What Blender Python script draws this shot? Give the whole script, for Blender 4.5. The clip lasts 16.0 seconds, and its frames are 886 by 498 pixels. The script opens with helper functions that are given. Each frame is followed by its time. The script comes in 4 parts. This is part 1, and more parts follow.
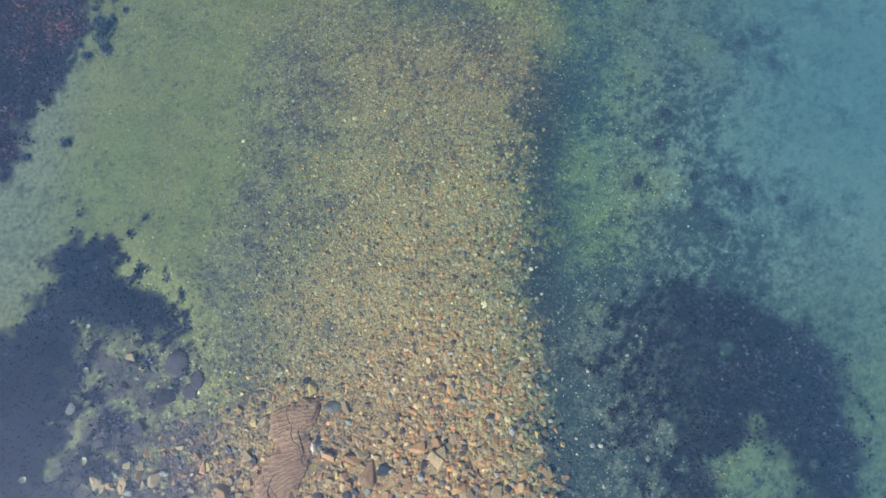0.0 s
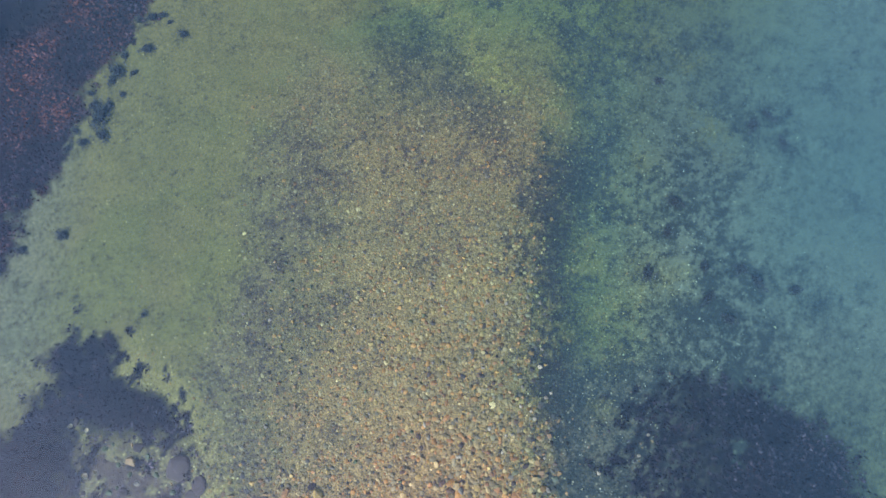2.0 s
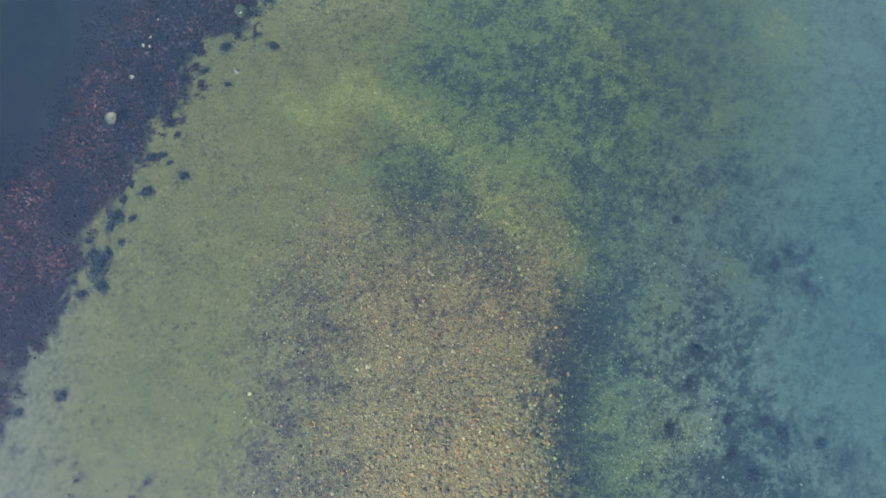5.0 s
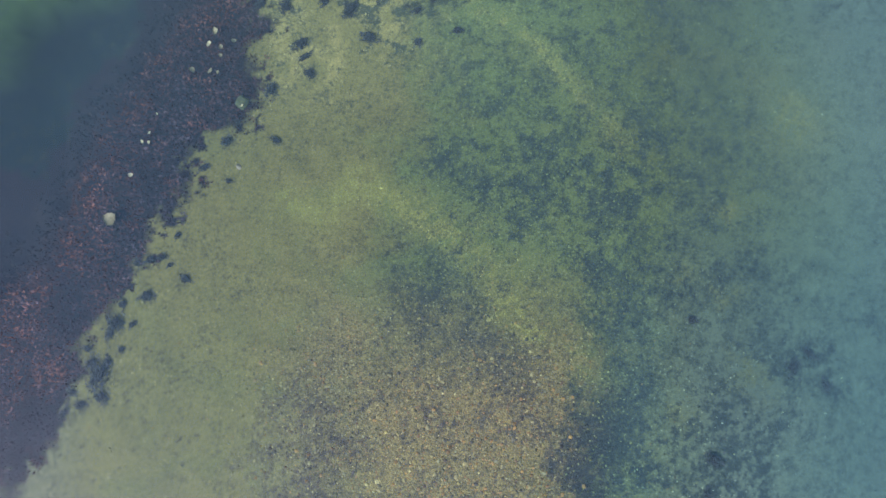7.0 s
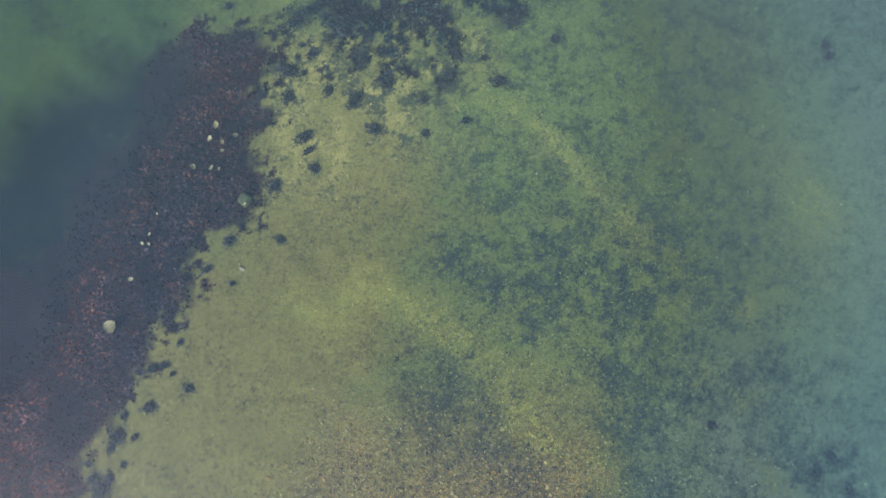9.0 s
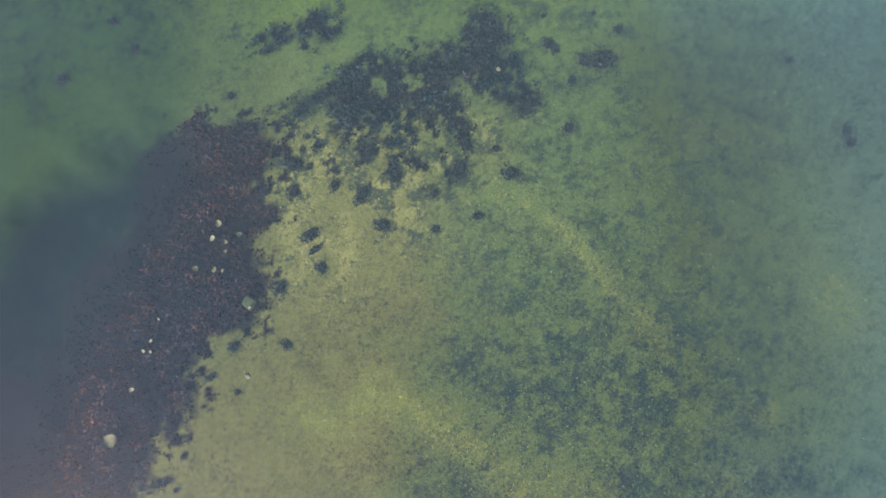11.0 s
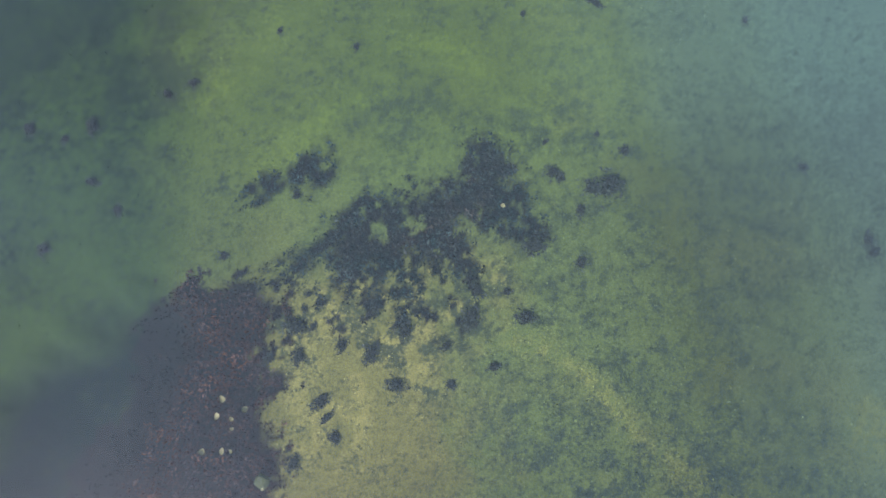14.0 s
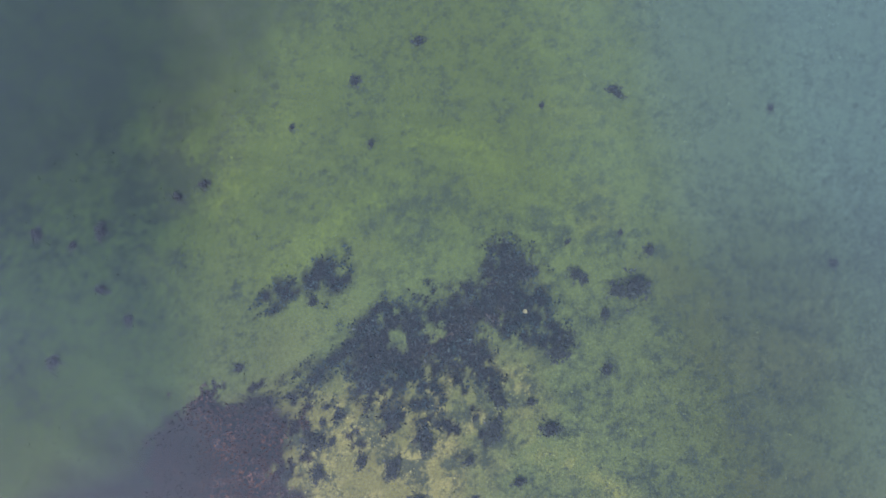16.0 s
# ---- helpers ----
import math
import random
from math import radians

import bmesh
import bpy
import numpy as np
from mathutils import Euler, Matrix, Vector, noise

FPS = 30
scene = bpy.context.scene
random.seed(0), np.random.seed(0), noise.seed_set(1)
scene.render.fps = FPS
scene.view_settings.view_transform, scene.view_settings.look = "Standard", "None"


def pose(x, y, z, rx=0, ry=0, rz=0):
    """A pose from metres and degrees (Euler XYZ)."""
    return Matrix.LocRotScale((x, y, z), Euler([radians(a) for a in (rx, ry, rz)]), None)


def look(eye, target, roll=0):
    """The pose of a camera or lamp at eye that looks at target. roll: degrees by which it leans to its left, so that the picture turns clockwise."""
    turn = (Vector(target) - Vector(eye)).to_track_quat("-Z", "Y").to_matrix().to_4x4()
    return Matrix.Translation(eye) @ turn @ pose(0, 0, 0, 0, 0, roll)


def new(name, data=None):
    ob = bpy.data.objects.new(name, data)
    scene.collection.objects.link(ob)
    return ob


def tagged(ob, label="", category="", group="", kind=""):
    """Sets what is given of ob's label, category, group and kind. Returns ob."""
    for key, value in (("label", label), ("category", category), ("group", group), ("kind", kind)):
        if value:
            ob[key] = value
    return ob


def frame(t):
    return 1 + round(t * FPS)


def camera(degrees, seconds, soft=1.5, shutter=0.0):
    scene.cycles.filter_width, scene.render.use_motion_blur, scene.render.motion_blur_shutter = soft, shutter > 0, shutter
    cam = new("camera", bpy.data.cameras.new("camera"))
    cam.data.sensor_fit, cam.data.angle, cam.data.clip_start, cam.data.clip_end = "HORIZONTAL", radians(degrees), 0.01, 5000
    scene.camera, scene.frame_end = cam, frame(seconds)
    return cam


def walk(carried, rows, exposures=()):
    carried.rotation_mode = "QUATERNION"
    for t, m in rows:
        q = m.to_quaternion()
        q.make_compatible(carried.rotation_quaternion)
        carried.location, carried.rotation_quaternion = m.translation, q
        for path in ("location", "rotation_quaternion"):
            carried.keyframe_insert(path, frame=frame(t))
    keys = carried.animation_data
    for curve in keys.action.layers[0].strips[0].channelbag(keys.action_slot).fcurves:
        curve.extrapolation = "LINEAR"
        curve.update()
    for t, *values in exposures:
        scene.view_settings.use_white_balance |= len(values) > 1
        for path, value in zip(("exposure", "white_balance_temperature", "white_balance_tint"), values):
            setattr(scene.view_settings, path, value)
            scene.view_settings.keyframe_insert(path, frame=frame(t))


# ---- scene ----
cam = camera(91.2, 16.0, soft=1.65)
METRES, EYE, TILT, LEAN, TURN = 10.0, 5.0, -82.6, 0.0, 0.0
ROWS = [
    (0.0, 0.0, 0.0, 0.0, 0.0, 0.0, -0.0),
    (0.5, -0.002, 0.0028, 0.0265, -0.05, 0.01, 0.08),
    (1.0, -0.0047, 0.0056, 0.055, -0.14, -0.06, 0.17),
    (1.5, -0.0066, 0.0084, 0.0831, -0.16, -0.05, 0.26),
    (2.0, -0.0091, 0.0113, 0.1127, -0.22, -0.11, 0.35),
    (2.5, -0.0112, 0.0142, 0.1427, -0.23, -0.14, 0.47),
    (3.0, -0.0139, 0.0172, 0.1729, -0.29, -0.16, 0.56),
    (3.5, -0.016, 0.0205, 0.2035, -0.32, -0.19, 0.68),
    (4.0, -0.0183, 0.0238, 0.2342, -0.36, -0.2, 0.8),
    (6.5, -0.0276, 0.0427, 0.3894, -0.28, -0.25, 1.43),
    (7.0, -0.0302, 0.0466, 0.4205, -0.35, -0.27, 1.58),
    (7.5, -0.0322, 0.0505, 0.4522, -0.34, -0.32, 1.73),
    (8.0, -0.0348, 0.0547, 0.4833, -0.4, -0.34, 1.89),
    (8.5, -0.0372, 0.059, 0.5145, -0.44, -0.36, 2.04),
    (9.0, -0.0397, 0.0634, 0.5464, -0.49, -0.44, 2.19),
    (11.5, -0.0505, 0.0878, 0.7015, -0.69, -0.53, 3.08),
    (12.0, -0.0506, 0.0927, 0.7324, -0.82, -0.59, 4.06),
    (12.5, -0.0508, 0.0975, 0.7636, -0.98, -0.68, 5.04),
    (13.0, -0.0507, 0.1022, 0.7948, -1.11, -0.74, 6.03),
    (13.5, -0.0506, 0.1069, 0.8262, -1.22, -0.85, 6.89),
    (14.0, -0.0518, 0.1116, 0.8573, -1.23, -0.88, 7.12),
    (14.5, -0.0534, 0.1162, 0.8884, -1.27, -0.89, 7.29),
    (15.0, -0.0547, 0.1208, 0.9191, -1.3, -0.88, 7.44),
    (15.5, -0.0553, 0.1252, 0.9508, -1.28, -0.95, 7.61),
    (16.0, -0.0578, 0.1299, 0.9893, -1.19, -1.11, 7.88),
]
walk(cam, [(t, pose(0, 0, EYE, TILT, LEAN, TURN) @ pose(METRES * x, METRES * y, METRES * z, 90 + pitch, roll, yaw)) for t, x, y, z, yaw, pitch, roll in ROWS],
     [(0.0, 0.65, 5190, 15), (1.0, 0.57, 5270, 18), (4.0, 0.54, 5480, 21), (6.5, 0.54, 5680, 19), (7.5, 0.55, 5960, 18), (9.0, 0.56, 6330, 18), (12.0, 0.58, 6650, 20), (15.0, 0.58, 6520, 27),
      (16.0, 0.58, 6270, 34)])

# ---------------------------------------------------------------- world, sun
SUN_AZ, SUN_EL = radians(226.0), radians(35.0)
world = bpy.data.worlds.new("sky")
scene.world = world
world.use_nodes = True
wn = world.node_tree
wn.nodes.clear()
sky = wn.nodes.new("ShaderNodeTexSky")
sky.sky_type = "NISHITA"
sky.sun_disc = False
sky.sun_elevation, sky.sun_rotation = SUN_EL, SUN_AZ
bg = wn.nodes.new("ShaderNodeBackground")
bg.inputs["Strength"].default_value = 0.12
wo = wn.nodes.new("ShaderNodeOutputWorld")
wn.links.new(sky.outputs[0], bg.inputs["Color"])
wn.links.new(bg.outputs[0], wo.inputs["Surface"])
sun_data = bpy.data.lights.new("sun", "SUN")
sun_data.energy, sun_data.angle, sun_data.color = 4.6, radians(0.6), (1.0, 0.95, 0.87)
sun_dir = Vector((math.sin(SUN_AZ) * math.cos(SUN_EL), math.cos(SUN_AZ) * math.cos(SUN_EL), math.sin(SUN_EL)))
new("sun", sun_data).matrix_world = look(sun_dir * 60, (0, 0, 0))

# ---------------------------------------------------------------- fields of the sea bed
RNG = np.random.default_rng(7)


def lattice(ix, iy, seed):
    """A repeatable random number in 0..1 for each lattice point."""
    n = (ix.astype(np.int64) * 374761393 + iy.astype(np.int64) * 668265263 + seed * 974634777) & 0x7FFFFFFF
    n = ((n ^ (n >> 13)) * 1274126177) & 0x7FFFFFFF
    return ((n ^ (n >> 16)) & 0xFFFF) / 65535.0


def vnoise(x, y, size, seed):
    """Smooth noise in 0..1 with features of that size in metres."""
    c, s = math.cos(seed * 1.7), math.sin(seed * 1.7)
    u, v = (c * x - s * y) / size + 57.3, (s * x + c * y) / size + 31.7
    iu, iv = np.floor(u), np.floor(v)
    fu, fv = u - iu, v - iv
    fu, fv = fu * fu * (3 - 2 * fu), fv * fv * (3 - 2 * fv)
    a, b = lattice(iu, iv, seed), lattice(iu + 1, iv, seed)
    c, d = lattice(iu, iv + 1, seed), lattice(iu + 1, iv + 1, seed)
    return (a * (1 - fu) + b * fu) * (1 - fv) + (c * (1 - fu) + d * fu) * fv


def fbm(x, y, size, seed, octaves=3):
    total, weight, s = 0.0, 0.0, 1.0
    for k in range(octaves):
        total = total + s * vnoise(x, y, size / 2 ** k, seed + 17 * k)
        weight, s = weight + s, s * 0.55
    return total / weight


def ramp(v, lo, hi):
    t = np.clip((v - lo) / (hi - lo), 0, 1)
    return t * t * (3 - 2 * t)


def inside(x, y, outline):
    """Signed distance to an outline in metres, positive inside."""
    far, odd = np.full(x.shape, 1e9), np.zeros(x.shape, bool)
    for (ax, ay), (bx, by) in zip(outline, outline[1:] + outline[:1]):
        dx, dy = bx - ax, by - ay
        t = np.clip(((x - ax) * dx + (y - ay) * dy) / (dx * dx + dy * dy), 0, 1)
        far = np.minimum(far, np.hypot(x - ax - t * dx, y - ay - t * dy))
        cross = (ay > y) != (by > y)
        odd ^= cross & (x < ax + (y - ay) * dx / (dy if dy else 1e-9))
    return np.where(odd, far, -far)


def along(x, y, line):
    """Distance to a bent line in metres."""
    far = np.full(x.shape, 1e9)
    for (ax, ay), (bx, by) in zip(line, line[1:]):
        dx, dy = bx - ax, by - ay
        t = np.clip(((x - ax) * dx + (y - ay) * dy) / (dx * dx + dy * dy), 0, 1)
        far = np.minimum(far, np.hypot(x - ax - t * dx, y - ay - t * dy))
    return far


def spots(x, y, rows):
    """Soft round spots: centre and radius."""
    v = np.zeros(x.shape)
    for cx, cy, r in rows:
        v = np.maximum(v, np.exp(-((x - cx) ** 2 + (y - cy) ** 2) / (r * r)))
    return v


# outlines of the weed beds
SHORE_BED = [(-5.6, -0.5), (-5.1, -0.3), (-4.87, 0.04), (-4.56, 0.2), (-4.58, 0.56), (-4.42, 0.9), (-4.27, 0.77),
             (-3.8, 0.77), (-3.83, 0.4), (-3.56, 0.33), (-3.22, 0.23), (-3.22, -0.09), (-2.97, -0.38), (-2.82, -0.8),
             (-2.95, -1.1), (-3.17, -1.27), (-3.4, -1.54), (-3.61, -1.84), (-4.1, -2.2), (-5.6, -2.6)]
LONG_BED = [(-3.64, 5.41), (-3.42, 5.76), (-3.42, 6.26), (-3.06, 6.48), (-2.67, 6.64), (-2.56, 7.22), (-2.76, 7.43),
            (-2.72, 7.77), (-2.45, 7.95), (-2.85, 8.26), (-2.57, 8.45), (-2.43, 8.86), (-2.7, 9.1), (-3.0, 9.15), (-3.47, 9.23),
            (-3.9, 9.02), (-4.3, 8.7), (-4.35, 8.3), (-4.5, 7.9), (-4.9, 7.5), (-5.1, 7.0), (-5.3, 6.5), (-5.6, 6.1),
            (-7.3, 6.1), (-7.3, 3.0), (-6.2, 2.1), (-5.3, 1.5),
            (-5.25, 2.36), (-5.05, 2.5), (-4.8, 2.95), (-4.67, 3.5), (-4.55, 4.0), (-4.3, 4.31), (-4.15, 4.64),
            (-3.9, 4.94), (-3.85, 5.32)]
ARC_BED = [(-2.7, 9.1), (-2.35, 9.37), (-2.06, 9.49), (-1.84, 9.74), (-1.26, 10.04), (-0.9, 9.9), (-0.74, 10.16),
           (-0.16, 10.16), (-0.07, 10.42), (0.24, 10.6), (0.62, 10.38), (0.72, 9.6), (0.88, 9.25), (0.58, 9.16),
           (0.48, 9.29), (0.27, 9.24), (0.05, 9.32), (0.03, 9.47), (-0.12, 9.36),
           (-0.06, 8.85), (-0.25, 8.67), (-0.30, 8.97), (-0.54, 9.15), (-0.77, 9.08), (-0.84, 8.75), (-0.97, 8.56), (-1.08, 8.62), (-1.20, 8.93), (-1.50, 8.83), (-1.74, 8.89), (-1.98, 9.20), (-2.20, 9.00), (-2.38, 8.86), (-2.57, 8.77),
           (-2.14, 9.0), (-2.5, 8.9)]
STREAK_BED = [(-2.86, 10.02), (-2.72, 10.3), (-2.33, 10.4), (-2.1, 10.42), (-1.92, 10.6), (-1.64, 10.72), (-1.72, 10.45),
              (-1.34, 10.5), (-1.36, 10.38), (-1.61, 10.28), (-1.92, 10.18), (-2.02, 10.32), (-2.3, 10.2), (-2.45, 10.05), (-2.66, 9.98)]
OUTER_BED = [(1.3, -0.5), (1.82, 0.2), (2.15, 0.27), (2.75, 0.33), (3.39, 0.17), (3.88, -0.12), (4.25, -0.32),
             (4.58, -0.69), (4.68, -1.12), (4.6, -2.5), (4.05, -2.5), (4.0, -1.78), (3.72, -1.54), (3.5, -1.27),
             (3.35, -1.54), (3.08, -1.72), (2.9, -2.5), (1.5, -2.5), (1.45, -1.4)]
BED_GAPS = [(-2.18, 10.28, 0.08), (-1.76, 10.42, 0.08), (-1.14, 9.54, 0.13), (-0.74, 9.59, 0.1), (-1.03, 8.94, 0.1), (0.2, 9.33, 0.14), (3.26, -0.45, 0.13),
            (3.3, -0.7, 0.09), (-4.2, -0.2, 0.07), (-4.06, -0.26, 0.06), (-3.16, -0.74, 0.18), (-3.26, -0.85, 0.15),
            (-3.42, -1.01, 0.15), (-3.38, -1.2, 0.15), (-4.03, -1.28, 0.15), (-4.05, -1.46, 0.13), (-3.31, -1.48, 0.2),
            (-3.43, -1.56, 0.13), (-4.26, -1.8, 0.15), (-3.77, -0.57, 0.2), (-3.88, -0.74, 0.18), (-3.57, -0.78, 0.18),
            (-3.1, -1.24, 0.2), (-2.93, -1.16, 0.22), (-3.63, -1.08, 0.13), (-3.12, -0.53, 0.11)]
# dark mottles of low weed: off the spit, along the spit's fringe, in the turf and in the north
OFF_SPOTS = [(2.38, 1.5, 0.15), (2.8, 2.08, 0.2), (2.87, 2.66, 0.15), (2.89, 2.38, 0.22), (3.85, 3.35, 0.13), (4.29, 3.5, 0.1),
             (3.67, 1.43, 0.2), (4.24, 1.57, 0.15), (3.15, 1.79, 0.18), (3.45, 1.74, 0.13), (2.82, 0.94, 0.25), (3.22, 0.88, 0.22),
             (2.47, 0.88, 0.2), (2.21, 0.94, 0.15), (3.74, 0.67, 0.22), (4.46, 1.15, 0.14), (5.02, 2.37, 0.12), (3.11, 1.29, 0.15),
             (3.54, 0.74, 0.18), (2.65, 0.54, 0.3), (3.37, 0.27, 0.3), (3.35, 2.21, 0.1), (4.07, 3.49, 0.1), (4.26, 3.11, 0.1),
             (4.98, 3.83, 0.1), (1.96, 3.11, 0.18), (1.79, 4.24, 0.2), (1.5, 2.84, 0.2), (2.03, 0.5, 0.2), (2.4, 0.45, 0.25), (1.9, 2.4, 0.16)]
FRINGE_SPOTS = [(-2.15, 2.11, 0.2), (-2.37, 2.57, 0.16), (-1.75, 2.19, 0.11), (-1.22, 2.14, 0.11), (-2.69, 1.11, 0.18),
                (-2.48, 0.74, 0.22), (-2.8, 1.62, 0.09), (-1.71, 2.93, 0.18), (-2.07, 3.31, 0.18), (-1.36, 2.62, 0.13),
                (-2.19, 1.25, 0.13), (-2.8, 1.33, 0.11), (-0.7, 3.68, 0.27), (-0.3, 3.31, 0.27), (-0.94, 3.25, 0.18),
                (-2.08, 1.67, 0.16), (-2.34, 1.42, 0.13), (-2.65, 0.21, 0.2), (-2.49, -0.14, 0.22), (-2.34, -0.36, 0.18),
                (-2.8, 0.39, 0.16), (-2.15, -0.61, 0.11), (0.1, 2.9, 0.2), (0.4, 3.4, 0.25), (-2.3, 3.1, 0.18), (-1.88, 3.1, 0.15)]
TURF_SPOTS = [(-0.34, 6.09, 0.25), (-0.13, 5.94, 0.2), (-0.7, 5.18, 0.22), (-0.43, 5.03, 0.25), (-0.85, 4.5, 0.25), (-0.58, 4.22, 0.3),
              (-1.22, 5.63, 0.12), (0.3, 6.08, 0.2), (0.91, 5.77, 0.25), (1.2, 5.84, 0.2), (1.29, 6.12, 0.18), (1.78, 5.25, 0.22),
              (0.54, 5.21, 0.15), (0.28, 5.64, 0.2), (1.6, 5.54, 0.25), (1.91, 4.28, 0.3), (1.6, 4.7, 0.2), (1.8, 3.76, 0.3),
              (1.26, 4.71, 0.15), (1.38, 7.63, 0.2), (0.06, 7.36, 0.25), (0.62, 6.96, 0.2), (1.06, 7.0, 0.25), (-0.01, 7.03, 0.18),
              (-0.2, 7.54, 0.2), (0.46, 6.79, 0.18), (2.16, 4.45, 0.3), (2.15, 4.96, 0.2), (-1.3, 4.97, 0.15), (1.41, 6.48, 0.25), (0.82, 5.95, 0.2)]
FLAT_SPOTS = [(-1.43, 8.45, 0.2), (-1.39, 8.2, 0.16), (-1.21, 8.02, 0.1), (-1.05, 8.3, 0.13), (-1.95, 8.71, 0.12), (-1.58, 8.7, 0.13),
              (-0.16, 8.36, 0.2), (0.26, 8.92, 0.14), (-0.4, 8.12, 0.13), (-0.67, 8.09, 0.1), (-0.54, 8.6, 0.12), (-0.81, 8.57, 0.13),
              (-0.17, 8.84, 0.17), (-1.09, 7.94, 0.08), (-0.85, 7.65, 0.09), (-2.45, 8.62, 0.14), (-1.73, 8.45, 0.1), (-0.95, 8.85, 0.12)]
NORTH_SPOTS = [(-1.32, 11.08, 0.2), (-0.71, 11.06, 0.3), (-0.29, 11.14, 0.2), (-0.05, 10.9, 0.2), (0.75, 10.79, 0.12), (0.97, 10.48, 0.12),
               (1.5, 10.41, 0.2), (-3.94, 12.29, 0.35), (-3.62, 11.89, 0.25), (-4.18, 11.75, 0.35), (-4.61, 12.59, 0.4), (-4.23, 10.73, 0.22),
               (-3.76, 10.87, 0.2), (-2.89, 12.5, 0.25), (-4.57, 13.4, 0.4), (-5.27, 11.35, 0.3), (-4.47, 11.31, 0.25), (-3.45, 11.51, 0.15),
               (-0.96, 11.23, 0.2), (0.39, 10.7, 0.15), (-5.43, 11.45, 0.2), (-4.89, 10.6, 0.18), (-4.64, 10.61, 0.15), (-4.29, 10.24, 0.2),
               (-5.6, 9.8, 0.3), (-5.56, 9.41, 0.24), (-3.99, 10.22, 0.2), (-4.02, 11.41, 0.2), (-5.84, 11.54, 0.3)]
RUST_SPOTS = [(-4.48, 6.46, 0.3), (-4.38, 6.09, 0.35), (-4.72, 5.9, 0.3), (-4.87, 5.2, 0.35), (-5.29, 4.49, 0.35), (-5.35, 3.95, 0.4),
              (-4.95, 3.65, 0.25), (-3.36, 8.0, 0.3), (-3.12, 8.2, 0.25), (-3.18, 8.8, 0.25), (-3.47, 8.6, 0.22), (-2.85, 8.69, 0.15),
              (-4.15, 6.83, 0.25), (-3.9, 7.45, 0.25), (-3.4, 7.2, 0.2), (-0.15, 9.69, 0.2), (0.1, 10.2, 0.2), (-0.75, 9.5, 0.2), (-4.7, 5.6, 0.3)]
# single clumps of weed: centre and radius
SAND_CLUMPS = [(-2.26, 8.53, 0.12), (-2.26, 8.19, 0.1), (-2.61, 8.23, 0.09), (-1.75, 8.25, 0.08), (-1.42, 8.12, 0.11),
               (-0.99, 8.33, 0.1), (-1.16, 7.72, 0.1), (-2.05, 7.65, 0.1), (-2.01, 7.45, 0.07), (-1.93, 7.23, 0.08), (-0.52,
               7.64, 0.07), (-0.52, 8.09, 0.07), (-0.19, 8.38, 0.12), (-2.42, 7.01, 0.09), (-2.34, 6.33, 0.06), (-2.97, 6.35,
               0.08), (-3.23, 6.01, 0.06), (-2.06, 8.52, 0.05), (0.0, 7.78, 0.08), (-2.92, 5.82, 0.05), (-2.08, 8.91, 0.05),
               (-2.15, 8.74, 0.05), (-1.32, 8.64, 0.06), (-0.84, 8.54, 0.05)]
TURF_CLUMPS = [(1.72, 9.77, 0.17), (1.51, 9.77, 0.1), (2.0, 10.2, 0.08), (1.22, 8.86, 0.08), (0.46, 8.3, 0.12), (1.33, 9.52,
               0.07), (1.06, 10.03, 0.09), (1.16, 9.95, 0.06), (-3.05, 9.48, 0.05), (-2.12, 10.14, 0.07), (0.69, 9.15, 0.12),
               (-0.42, 13.3, 0.08), (-1.3, 12.87, 0.08), (1.96, 12.31, 0.08), (2.01, 12.23, 0.08), (-1.2, 12.0, 0.05), (1.02,
               12.21, 0.05), (-2.16, 12.36, 0.05), (4.27, 9.72, 0.07), (3.97, 11.8, 0.05), (4.87, 8.71, 0.08), (4.89, 8.54,
               0.08), (-0.39, 8.54, 0.05), (-0.06, 8.69, 0.08), (0.28, 8.63, 0.07), (1.7, 10.46, 0.05), (1.03, 10.43, 0.05)]
TURF_CLUMPS += [(-5.44, 11.44, 0.08), (-4.62, 11.36, 0.09), (-4.67, 10.64, 0.08), (-4.98, 11.24, 0.06), (-4.34, 10.23, 0.07),
               (-5.27, 9.86, 0.08), (-3.06, 9.51, 0.05), (-3.64, 11.65, 0.08), (-3.31, 11.77, 0.07)]
EDGE_CLUMPS = [(-3.85, 4.41, 0.08), (-3.39, 4.61, 0.07), (-4.14, 4.33, 0.07), (-4.21, 4.11, 0.11), (-4.0, 4.08, 0.06),
               (-4.36, 3.51, 0.14), (-4.32, 3.26, 0.08), (-4.55, 3.17, 0.07), (-4.11, 3.79, 0.05), (-3.83, 4.85, 0.09),
               (-3.69, 4.88, 0.06), (-3.51, 5.15, 0.05), (-4.66, 1.99, 0.08), (-5.15, 1.81, 0.07), (-4.35, 0.87, 0.04),
               (-3.58, 1.04, 0.04), (-3.99, 4.83, 0.06), (-4.46, 3.65, 0.08), (-4.27, 3.65, 0.07), (-4.51, 3.81, 0.05),
               (-4.26, 3.99, 0.07), (-4.66, 3.32, 0.05), (-4.74, 3.08, 0.06), (-3.59, 4.78, 0.04), (-2.84, 6.6, 0.04)]
MURK_CLUMPS = [(3.86, 3.35, 0.09), (4.1, 3.51, 0.08), (4.24, 3.14, 0.07), (2.69, 3.95, 0.06), (2.36, 1.49, 0.09), (2.64,
               1.99, 0.07), (2.77, 2.36, 0.09), (3.08, 1.56, 0.08), (3.52, 1.53, 0.08), (3.71, 1.39, 0.09), (3.08, 1.18,
               0.08), (3.33, 0.94, 0.08), (4.18, 1.28, 0.07)]
